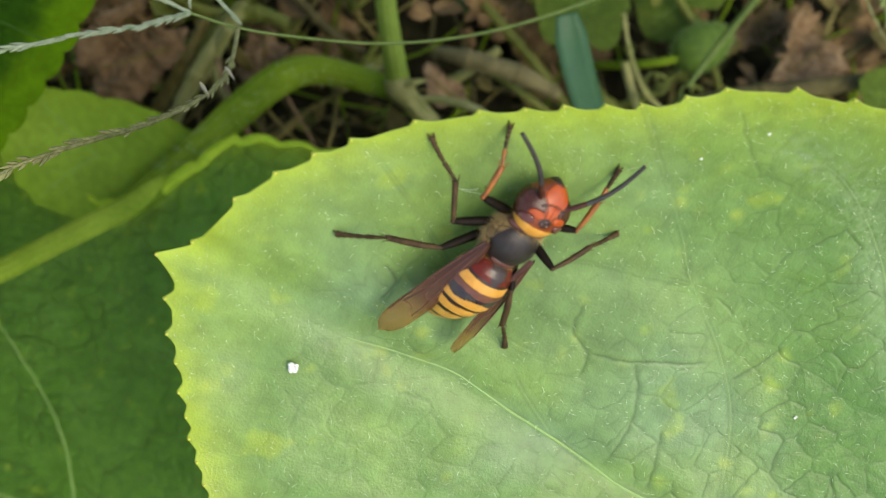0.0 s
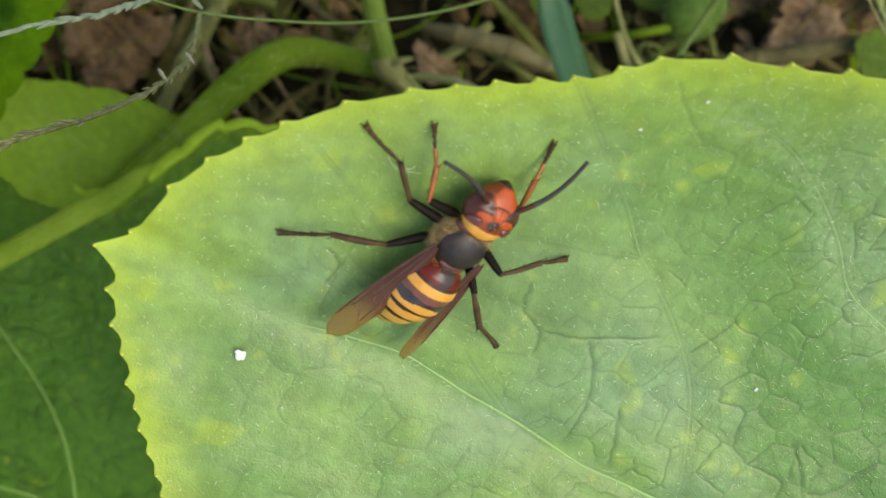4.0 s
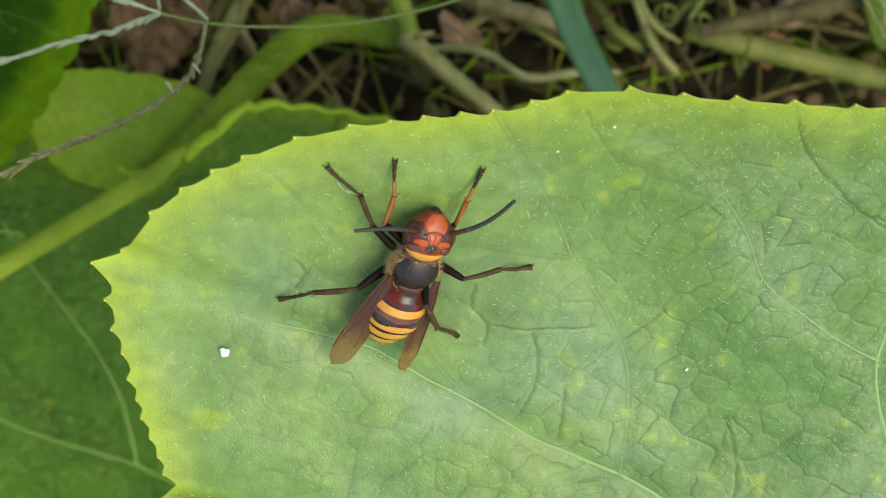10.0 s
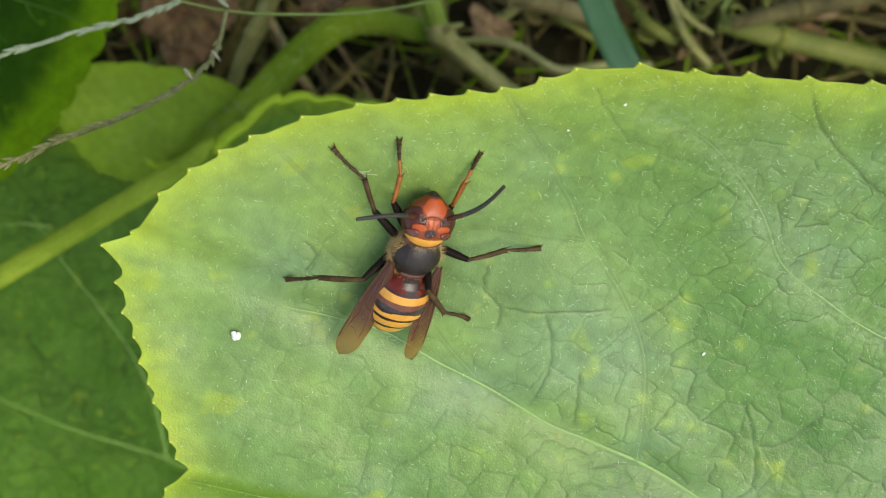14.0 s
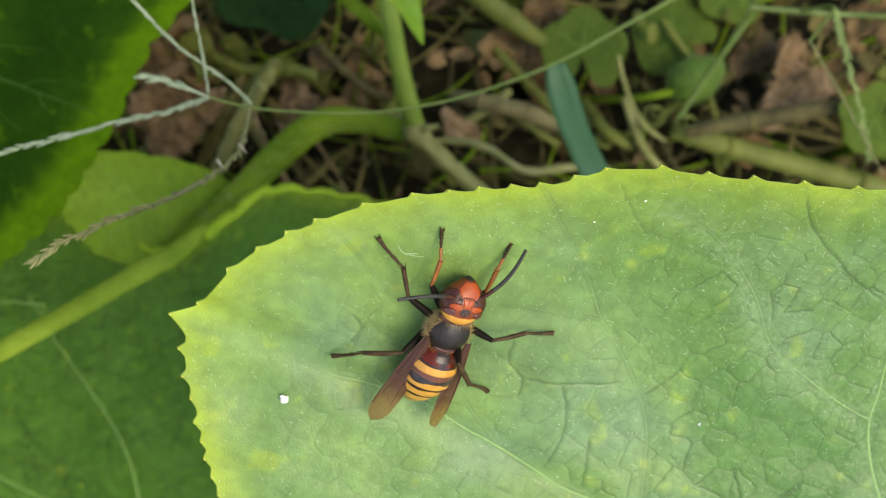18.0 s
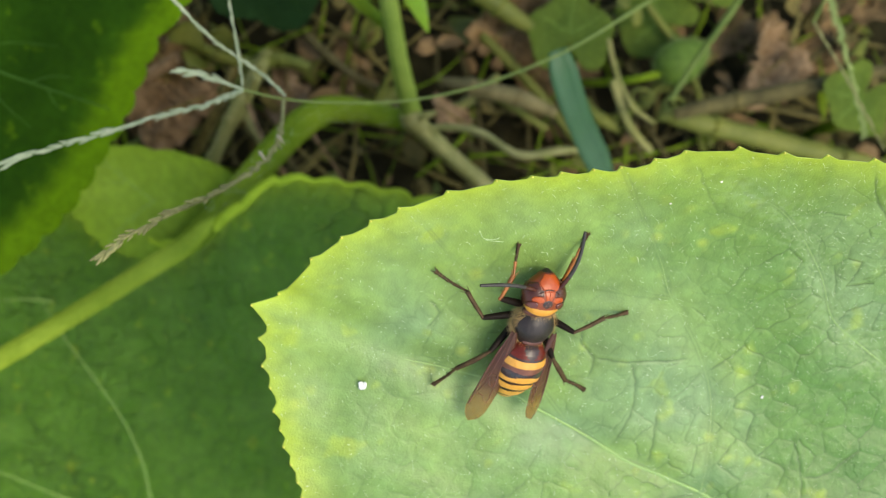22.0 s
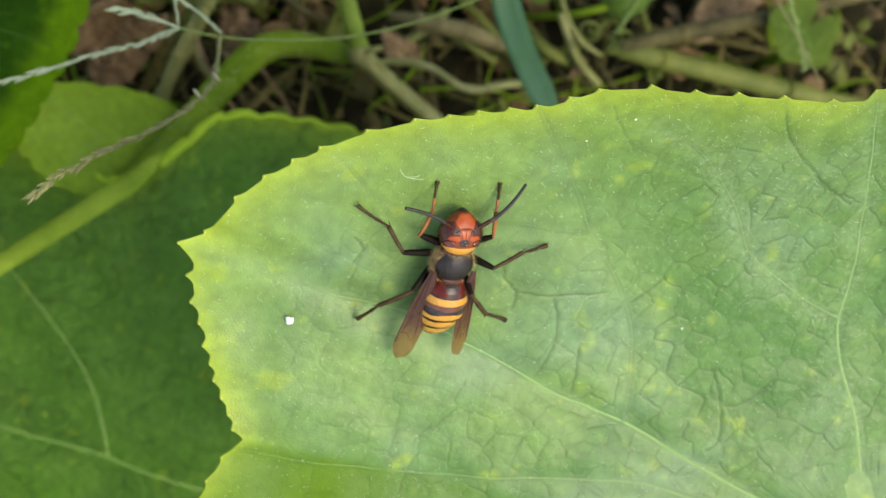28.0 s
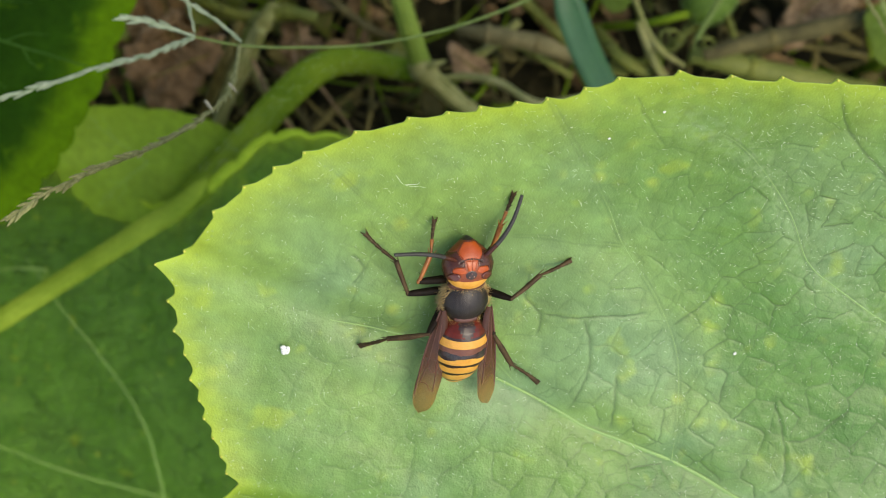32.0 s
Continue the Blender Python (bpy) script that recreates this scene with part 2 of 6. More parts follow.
M_STEM = plain("green stem", (0.068, 0.128, 0.006), (0.142, 0.214, 0.015), 0.65, 70, 0.0006, 0.08, 0.25)
M_STEM_LIGHT = plain("light green stem", (0.105, 0.170, 0.022), (0.180, 0.255, 0.045), 0.55, 80, 0.0004, 0.15, 0.1)
M_STEM_OLIVE = plain("olive stem", (0.062, 0.084, 0.011), (0.135, 0.150, 0.028), 0.6, 60, 0.0004, 0.25, 0.35)
M_STEM_PALE = plain("pale stem", (0.12, 0.14, 0.032), (0.27, 0.26, 0.10), 0.6, 80, 0.0004, 0.25, 0.2)
M_STRAW = plain("dry straw", (0.058, 0.050, 0.014), (0.175, 0.145, 0.045), 0.7, 120, 0.0003, 0.15, 0.5)
M_STRAW_PALE = plain("pale withered stalk", (0.075, 0.070, 0.028), (0.20, 0.17, 0.08), 0.7, 90, 0.0005, 0.12, 0.3)
M_GOURD = plain("hairy green fruit", (0.030, 0.072, 0.006), (0.080, 0.145, 0.018), 0.6, 260, 0.0005, 0.2)
M_GOURD_HAIR = plain("pale green spine", (0.10, 0.175, 0.035), (0.18, 0.26, 0.07), 0.5, 900, 0.0)
M_TWIG = plain("grey brown twig", (0.038, 0.034, 0.013), (0.12, 0.105, 0.040), 0.75, 140, 0.0005, 0.15, 0.3)
M_DRY = plain("dry brown leaf", (0.050, 0.033, 0.014), (0.21, 0.138, 0.062), 0.7, 90, 0.0008, 0.15, 0.4)
M_TAN = plain("pale tan dry leaf", (0.075, 0.050, 0.024), (0.29, 0.195, 0.108), 0.75, 190, 0.0008, 0.1, 0.2)
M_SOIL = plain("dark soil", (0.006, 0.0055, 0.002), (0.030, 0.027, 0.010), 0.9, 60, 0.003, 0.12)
M_BLADE = plain("blue green blade", (0.020, 0.080, 0.026), (0.030, 0.105, 0.036), 0.5, 80, 0.0002)
M_SPIKE = plain("whitish seed spike", (0.105, 0.160, 0.075), (0.33, 0.375, 0.265), 0.6, 500, 0.0002, 0.3, 0.3)
M_SPIKE_BROWN = plain("brownish seed spike", (0.070, 0.088, 0.022), (0.29, 0.28, 0.13), 0.65, 500, 0.0002, 0.15, 0.5)
M_SPIKE_GREEN = plain("pale green seed spike", (0.10, 0.16, 0.035), (0.26, 0.32, 0.12), 0.6, 500, 0.0002, 0.2, 0.5)
M_GRASS = plain("grass stem", (0.075, 0.120, 0.020), (0.13, 0.18, 0.038), 0.5, 200, 0.0001, 0.4, 0.3)
M_PAPERY = plain("pale dry husk", (0.26, 0.23, 0.15), (0.40, 0.36, 0.25), 0.7, 900, 0.0002)
M_WHITE = plain("white flake", (0.58, 0.58, 0.54), (0.76, 0.76, 0.72), 0.7, 900, 0.0003)
M_ORANGE = plain("orange shell", (0.27, 0.036, 0.003), (0.40, 0.066, 0.005), 0.36, 500, 0.00008, 0.5)
M_YELLOW = plain("amber yellow shell", (0.48, 0.215, 0.028), (0.64, 0.315, 0.060), 0.38, 500, 0.00006, 0.5)
M_RED = plain("dark red shell", (0.065, 0.008, 0.004), (0.13, 0.015, 0.007), 0.28, 500, 0.00005, 0.3)
M_BROWN = plain("brown shell", (0.055, 0.020, 0.015), (0.12, 0.042, 0.028), 0.35, 600, 0.00006, 0.5)
M_BLACK = plain("black brown shell", (0.010, 0.0075, 0.0065), (0.028, 0.020, 0.017), 0.36, 700, 0.0001, 0.35)
M_RUST = plain("red brown ring", (0.09, 0.030, 0.020), (0.17, 0.060, 0.035), 0.35, 600, 0.00006, 0.45)
M_SEAM = plain("dark brown ring seam", (0.014, 0.006, 0.004), (0.034, 0.014, 0.008), 0.3, 600, 0.00006, 0.5)
M_PURPLE = plain("purplish black ring", (0.016, 0.010, 0.012), (0.050, 0.028, 0.030), 0.25, 260, 0.00006, 0.55)
M_EYE = plain("dark brown eye", (0.034, 0.009, 0.005), (0.068, 0.018, 0.009), 0.24, 1500, 0.00004, 0.4)
M_JAW = plain("dark red brown jaw", (0.10, 0.018, 0.006), (0.17, 0.032, 0.008), 0.35, 500, 0.00006, 0.5)
M_TEMPLE = plain("red brown glossy shell", (0.075, 0.018, 0.012), (0.12, 0.030, 0.018), 0.10, 500, 0.00004, 0.55)
M_CHEEK = plain("dark orange shell", (0.13, 0.023, 0.005), (0.23, 0.044, 0.008), 0.35, 500, 0.00006, 0.45)
M_EYELET = plain("glossy eyelet", (0.10, 0.05, 0.04), (0.16, 0.08, 0.06), 0.1, 900, 0.0, 0.6)
M_LEG = plain("dark leg", (0.004, 0.003, 0.002), (0.012, 0.007, 0.004), 0.5, 900, 0.0001, 0.1)
M_SHIN = plain("brown leg", (0.020, 0.012, 0.006), (0.085, 0.050, 0.022), 0.5, 900, 0.0001, 0.16)
M_LEG_ORANGE = plain("orange leg", (0.15, 0.040, 0.006), (0.32, 0.105, 0.014), 0.4, 700, 0.00008, 0.5)
M_ANTENNA = plain("grey brown antenna", (0.014, 0.012, 0.011), (0.040, 0.035, 0.032), 0.45, 1200, 0.00006, 0.4)
M_FUZZ = plain("golden fuzz", (0.38, 0.235, 0.085), (0.57, 0.40, 0.17), 0.6, 800, 0.0)


def wing_material():
    m, n, l, b = blank("smoky brown wing")
    co = n.new("ShaderNodeTexCoord").outputs["Object"]
    split = n.new("ShaderNodeSeparateXYZ")
    l.new(co, split.inputs[0])
    along = n.new("ShaderNodeMapRange")
    along.inputs["From Min"].default_value, along.inputs["From Max"].default_value = 0.008, 0.020
    l.new(maths(n, l, "MULTIPLY", split.outputs[1], -1.0), along.inputs["Value"])
    cloud = noise_node(n, l, 420, 4, co)
    f = maths(n, l, "ADD", along.outputs[0], maths(n, l, "MULTIPLY", maths(n, l, "SUBTRACT", cloud.outputs[0], 0.5), 0.3))
    col = ramp(n, l, f, ((0.0, (0.058, 0.021, 0.013)), (0.45, (0.095, 0.040, 0.018)), (0.8, (0.19, 0.105, 0.022)))).outputs[0]
    l.new(col, b.inputs["Base Color"])
    b.inputs["Roughness"].default_value = 0.3
    b.inputs["Specular IOR Level"].default_value = 0.3
    al = n.new("ShaderNodeMapRange")
    al.inputs["To Min"].default_value, al.inputs["To Max"].default_value = 0.90, 0.56
    l.new(along.outputs[0], al.inputs["Value"])
    l.new(al.outputs[0], b.inputs["Alpha"])
    bumped(n, l, b, cloud.outputs[0], 0.4, 0.0002)
    return m


M_WING = wing_material()


# ---- mesh helpers ----
def link(name, bm, material, parent=None, label="", smooth=True):
    me = bpy.data.meshes.new(name)
    bm.to_mesh(me)
    bm.free()
    for m in (material if isinstance(material, (list, tuple)) else (material,)):
        me.materials.append(m)
    if smooth:
        me.polygons.foreach_set("use_smooth", [True] * len(me.polygons))
    ob = new(name, me)
    ob.parent = parent
    if label:
        tagged(ob, label)
    return ob


part = link


def raw(name, verts, faces, material, parent=None, label="", smooth=True):
    me = bpy.data.meshes.new(name)
    me.from_pydata(verts, [], faces)
    me.materials.append(material)
    if smooth:
        me.polygons.foreach_set("use_smooth", [True] * len(me.polygons))
    ob = new(name, me)
    ob.parent = parent
    if label:
        tagged(ob, label)
    return ob


def group_of(name, label, category, m=None, group="", kind=""):
    ob = new(name)
    ob.empty_display_size = 0.005
    if m is not None:
        ob.matrix_world = m
    return tagged(ob, label, category, group, kind)


def curve_points(pts, per=6):
    """A smooth line through the points (Catmull-Rom)."""
    p = [Vector(q) for q in pts]
    p = [p[0] * 2 - p[1]] + p + [p[-1] * 2 - p[-2]]
    out = []
    for i in range(1, len(p) - 2):
        for k in range(per):
            t = k / per
            out.append(0.5 * (2 * p[i] + (p[i + 1] - p[i - 1]) * t + (2 * p[i - 1] - 5 * p[i] + 4 * p[i + 1] - p[i + 2]) * t * t
                              + (3 * p[i] - p[i - 1] - 3 * p[i + 1] + p[i + 2]) * t ** 3))
    return out + [p[-2]]


def tube(bm, pts, radii, sides=8, per=6, flat=1.0, wobble=0.0, seed=0, slot=0, ribs=0.0):
    """A closed, tapered, round or flattened rod along a smooth line."""
    line = curve_points(pts, per) if per > 1 else [Vector(q) for q in pts]
    n = len(line)
    rr = np.interp(np.linspace(0, 1, n), np.linspace(0, 1, len(radii)), radii)
    rng = random.Random(seed)
    side = None
    rings = []
    for i, q in enumerate(line):
        d = (line[min(i + 1, n - 1)] - line[max(i - 1, 0)]).normalized()
        if side is None:
            side = d.cross(Vector((0, 0, 1)))
            if side.length < 0.1:
                side = d.cross(Vector((0, 1, 0)))
        side = (side - d * side.dot(d)).normalized()
        up = side.cross(d)
        r = rr[i] * (1 + wobble * rng.uniform(-1, 1))
        turned = [(a, r * (1 + ribs * math.cos(11 * a))) for a in (math.tau * k / sides for k in range(sides))]
        rings.append([bm.verts.new(q + side * math.cos(a) * k + up * math.sin(a) * k * flat) for a, k in turned])
    for a, b in zip(rings, rings[1:]):
        for k in range(sides):
            bm.faces.new((a[k], a[(k + 1) % sides], b[(k + 1) % sides], b[k])).material_index = slot
    for ring in (rings[0][::-1], rings[-1]):
        bm.faces.new([bm.verts.new(v.co) for v in ring]).material_index = slot


def egg(bm, centre, radii, turn=None, u=20, v=12, shape=None, slot=0):
    """A rounded body; shape(x, y, z) of the unit ball may remodel it."""
    m = Matrix.Translation(centre) @ (turn or Matrix())
    rows = []
    for i in range(v + 1):
        th = math.pi * i / v
        row = []
        for k in range(u):
            ph = math.tau * k / u
            p = (math.sin(th) * math.cos(ph), math.sin(th) * math.sin(ph), math.cos(th))
            if shape:
                p = shape(*p)
            row.append((p[0] * radii[0], p[1] * radii[1], p[2] * radii[2]))
        rows.append(row)
    top, bottom = bm.verts.new(m @ Vector(rows[0][0])), bm.verts.new(m @ Vector(rows[-1][0]))
    rings = [[bm.verts.new(m @ Vector(p)) for p in row] for row in rows[1:-1]]
    made = []
    for k in range(u):
        made.append(bm.faces.new((top, rings[0][k], rings[0][(k + 1) % u])))
        made.append(bm.faces.new((bottom, rings[-1][(k + 1) % u], rings[-1][k])))
        for a, b in zip(rings, rings[1:]):
            made.append(bm.faces.new((a[k], b[k], b[(k + 1) % u], a[(k + 1) % u])))
    for f in made:
        f.material_index = slot


def spikes(items, sides=3):
    """Thin bristles as one list of vertices and faces; items: root, way, thickness."""
    verts, faces = [], []
    for root, way, r in items:
        root, way = Vector(root), Vector(way)
        s = way.orthogonal().normalized() * r
        t = way.normalized().cross(s)
        k = len(verts)
        for j in range(sides):
            a = math.tau * j / sides
            verts.append(root + s * math.cos(a) + t * math.sin(a))
        verts.append(root + way)
        for j in range(sides):
            faces.append((k + j, k + (j + 1) % sides, k + sides))
    return verts, faces


# ---- leaves ----
def leaf_blade(name, edge, angles, height, material, parent, rings=40, thick=0.0004, rim_width=0.009, label="", band=0.0):
    """A leaf blade as a closed sheet: edge(a) gives the outline's distance from the stalk, height(x, y) its relief."""
    n = len(angles)
    rad = [edge(a) for a in angles]
    fr = [0.0] + [((i + 1) / rings) ** 0.8 for i in range(rings)]
    verts, rim, faces = [], [], []
    for side in (0, 1):
        verts.append((0, 0, height(0, 0) - side * thick))
        rim.append(0.0)
        for f in fr[1:]:
            for a, r in zip(angles, rad):
                x, y = math.cos(a) * r * f, math.sin(a) * r * f
                t = thick * (1.0 if f < 0.98 else 0.6)
                verts.append((x, y, height(x, y) - side * t))
                d = r * (1 - f)
                rim.append(math.exp(-d / rim_width) if not band else 1 / (1 + math.exp((d - band) / (band * 0.14))))
    size = 1 + rings * n
    for side in (0, 1):
        o = side * size
        for k in range(n):
            j = (k + 1) % n
            f = (o, o + 1 + k, o + 1 + j)
            faces.append(f if side == 0 else f[::-1])
            for i in range(rings - 1):
                a, b = o + 1 + i * n, o + 1 + (i + 1) * n
                f = (a + k, b + k, b + j, a + j)
                faces.append(f if side == 0 else f[::-1])
    o = 1 + (rings - 1) * n
    for k in range(n):
        j = (k + 1) % n
        faces.append((o + k, o + k + size, o + j + size, o + j))
    ob = raw(name, verts, faces, material, parent, label)
    at = ob.data.attributes.new("rim", "FLOAT", "POINT")
    at.data.foreach_set("value", rim)
    return ob


def sheet(name, rows_top, rows_under, material, parent, values):
    """A closed sheet from rings of points round a centre, given as arrays; values: attributes of the upper points."""
    (c0, top), (c1, under) = rows_top, rows_under
    (rt, n, _), ru = top.shape, len(under)
    verts = np.concatenate((c0[None], top.reshape(-1, 3), c1[None], under.reshape(-1, 3)))
    k = np.arange(n)
    j = (k + 1) % n
    low = 1 + rt * n

    def quads(first, rows, flip):
        i = first + np.arange(rows - 1)[:, None] * n
        q = np.stack((i + k, i + n + k, i + n + j, i + j), -1).reshape(-1, 4)
        return q[:, ::-1] if flip else q
    rim_top, rim_low = 1 + (rt - 1) * n, low + 1 + (ru - 1) * n
    four = np.concatenate((quads(1, rt, False), quads(low + 1, ru, True), np.stack((rim_top + k, rim_low + k, rim_low + j, rim_top + j), -1)))
    three = np.concatenate((np.stack((0 * k, 1 + k, 1 + j), -1), np.stack((low + 0 * k, low + 1 + j, low + 1 + k), -1)))
    me = bpy.data.meshes.new(name)
    me.vertices.add(len(verts))
    me.vertices.foreach_set("co", verts.astype(np.float32).ravel())
    me.loops.add(four.size + three.size)
    me.loops.foreach_set("vertex_index", np.concatenate((four.ravel(), three.ravel())).astype(np.int32))
    me.polygons.add(len(four) + len(three))
    me.polygons.foreach_set("loop_start", np.concatenate((np.arange(len(four)) * 4, four.size + np.arange(len(three)) * 3)).astype(np.int32))
    me.polygons.foreach_set("use_smooth", np.ones(len(four) + len(three), dtype=bool))
    me.materials.append(material)
    me.update(calc_edges=True)
    me.validate()
    for key, v in values.items():
        at = me.attributes.new(key, "FLOAT", "POINT")
        full = np.zeros(len(verts), np.float32)
        full[1:low] = v.ravel()
        at.data.foreach_set("value", full)
    ob = new(name, me)
    ob.parent = parent
    return ob


def ripple(x, y, scale, seed):
    """A smooth, patternless wave field between about -1 and 1."""
    rng = random.Random(seed)
    out = 0.0
    for _ in range(7):
        a, k, p = rng.uniform(0, math.tau), scale * rng.uniform(0.5, 1.6), rng.uniform(0, math.tau)
        out = out + np.sin((x * math.cos(a) + y * math.sin(a)) * k + p)
    return out / 3.2


def cells(x, y, size, turn, jitter, seed):
    """Polygonal cells of a vein net: the distance to the nearest side, and a chance value for that side."""
    u, v = (x * math.cos(turn) + y * math.sin(turn)) / size, (y * math.cos(turn) - x * math.sin(turn)) / size
    iu, iv = np.floor(u), np.floor(v)

    def chance(a, b, c):
        q = np.sin(a * 127.1 + b * 311.7 + c * 74.7 + seed) * 43758.5453
        return q - np.floor(q)
    best = [np.full(u.shape, 9.0), np.full(u.shape, 9.0)]
    at = [[np.zeros(u.shape) for _ in range(3)] for _ in range(2)]
    for du in (-1, 0, 1):
        for dv in (-1, 0, 1):
            a, b = iu + du, iv + dv
            su, sv = a + 0.5 + jitter * (chance(a, b, 1) - 0.5) * 2, b + 0.5 + jitter * (chance(a, b, 2) - 0.5) * 2
            d = (u - su) ** 2 + (v - sv) ** 2
            mark = chance(a, b, 3)
            first, second = d < best[0], (d >= best[0]) & (d < best[1])
            best[1] = np.where(first, best[0], np.where(second, d, best[1]))
            best[0] = np.where(first, d, best[0])
            for i, value in enumerate((su, sv, mark)):
                at[1][i] = np.where(first, at[0][i], np.where(second, value, at[1][i]))
                at[0][i] = np.where(first, value, at[0][i])
    gap = np.hypot(at[0][0] - at[1][0], at[0][1] - at[1][1])
    side = (best[1] - best[0]) / (2 * np.maximum(gap, 1e-6)) * size
    pick = np.sin((at[0][2] + at[1][2]) * 917.3) * 137.7
    return side, pick - np.floor(pick)


def line_gap(x, y, pts):
    """Distance to a line of points, and how far along it that is (0 to 1)."""
    line = curve_points([(px, py, 0) for px, py in pts], 5)
    best, along = np.full(x.shape, 9.0), np.zeros(x.shape)
    for i, (p, q) in enumerate(zip(line, line[1:])):
        dx, dy = q.x - p.x, q.y - p.y
        t = np.clip(((x - p.x) * dx + (y - p.y) * dy) / (dx * dx + dy * dy + 1e-12), 0, 1)
        d = np.hypot(x - p.x - t * dx, y - p.y - t * dy)
        along = np.where(d < best, (i + t) / (len(line) - 1), along)
        best = np.minimum(best, d)
    return best, along


def vein_on(pts, radii, height, lift=0.0, flat=0.8):
    bm = bmesh.new()
    line = curve_points([(x, y, 0) for x, y in pts], 8)
    lifts = np.interp(np.linspace(0, 1, len(line)), np.linspace(0, 1, len(lift)), lift) if isinstance(lift, list) else [lift] * len(line)
    line = [(q.x, q.y, height(q.x, q.y) + k) for q, k in zip(line, lifts)]
    tube(bm, line, radii, 8, 1, flat)
    return bm


def hero_leaf():
    jx, jy = 0.0902, -0.0666
    control = ((-180, 146), (-172, 138), (-160, 128), (-140, 122), (-120, 112), (-95, 96), (-75, 70), (-62, 20), (-50, 66), (-30, 100), (-5, 120), (20, 118),
               (45, 128), (70, 124), (90, 119), (100, 118), (104.2, 113.5), (105.3, 112), (108.3, 113), (112.6, 117), (116.4, 121), (119.6, 124.8), (122.6, 129), (126.2, 133),
               (128.5, 134.3), (130.9, 135.8), (134.5, 141.5), (138.3, 147.8), (141.2, 152.3), (144.3, 155.8), (148.3, 160.4), (150.8, 162), (154.5, 162.4), (156, 162.8), (158.1, 160.8),
               (160, 158), (162.3, 153.5), (165, 149), (167.2, 145), (169.3, 140.8), (171.2, 143.5), (174, 147), (176.3, 150), (180, 146))
    ang, rad = [c[0] for c in control], [c[1] * MM for c in control]
    teeth = (104.3, 108.2, 112.6, 116.4, 119.6, 122.6, 126.3, 128.5, 130.9, 132.6, 134.5, 136.3, 138.3, 141.2, 144.3, 146.2, 148.3, 150.8, 154.5, 158.1, 160.0, 161.4, 162.9,
             164.1, 165.3, 166.4, 167.5, 168.6, 171.2, 173.0, 174.8, 176.4)
    rng = random.Random(5)
    teeth = [(a, rng.uniform(0.8, 1.55) * MM) for a in teeth] + [(156.0, 4.0 * MM)]
    teeth += [(a + rng.uniform(-0.6, 0.6), 1.5 * MM) for a in range(-178, 100, 3) if not -80 < a < -45]

    def edge(a):
        d = math.degrees(a)
        d = (d + 180) % 360 - 180
        r = float(np.interp(d, ang, rad))
        bump = 0.0
        for t, h in teeth:
            arc = (d - t) * math.pi / 180 * r / MM
            if -5 < arc < 5:
                w = 1.7 if h < 3 * MM else 4.0
                arc = arc / (0.75 if arc > 0 else 1.15)
                bump = max(bump, h * max(0.0, 1 - abs(arc) / w) ** 1.35)
        return r + bump

    def height(x, y):
        q = Vector((x * 38, y * 38, 0.3))
        h = 0.0015 * noise.noise(q) + 0.0006 * noise.noise(q * 3.2)
        a = math.degrees(math.atan2(y, x)) % 360
        r = math.hypot(x, y)
        h += trough(y + jy)
        for c in (154.5, 99.0, 171.5):
            h -= 0.0010 * math.exp(-(((a - c) * math.pi / 180 * r) / 0.004) ** 2) * min(1, r / 0.05)
        return h

    at = LEAF @ Matrix.Translation((jx, jy, 0))
    leaf = group_of("broad_leaf", "large pale green rough leaf with yellowish toothed margin", "leaf", at)
    fine = [radians(a) for a in np.arange(94, 184, 0.085)]
    rest = [radians(a) for a in np.arange(184, 454, 1.0)]

    # weights of the painted shade (right, bottom) and of the lobe
    def shade_tone(x, y):
        a = math.degrees(math.atan2(y, x)) % 360
        cloud = noise.noise(Vector((x * 30, y * 30, 2)))
        f = min(1.0, max(0.0, (138.0 - a + 10.0 * cloud) / 24.0, (x + jx - 0.018) / 0.05 + 0.9 * cloud if a < 160 else 0.0, min(0.75, (-0.010 - y - jy) / 0.045 + 0.5 * cloud)))
        g = min(1.0, max(0.0, (a - 169.1) / 1.0)) * min(1.0, max(0.0, (math.hypot(x, y) - 0.075 + 0.02 * cloud) / 0.045)) * (0.82 + 0.4 * noise.noise(Vector((x * 70, y * 70, 5)))) if a > 150 else 0.0
        return f * f * (3 - 2 * f), g

    def local(pts):
        return [(x - jx, y - jy) for x, y in pts]
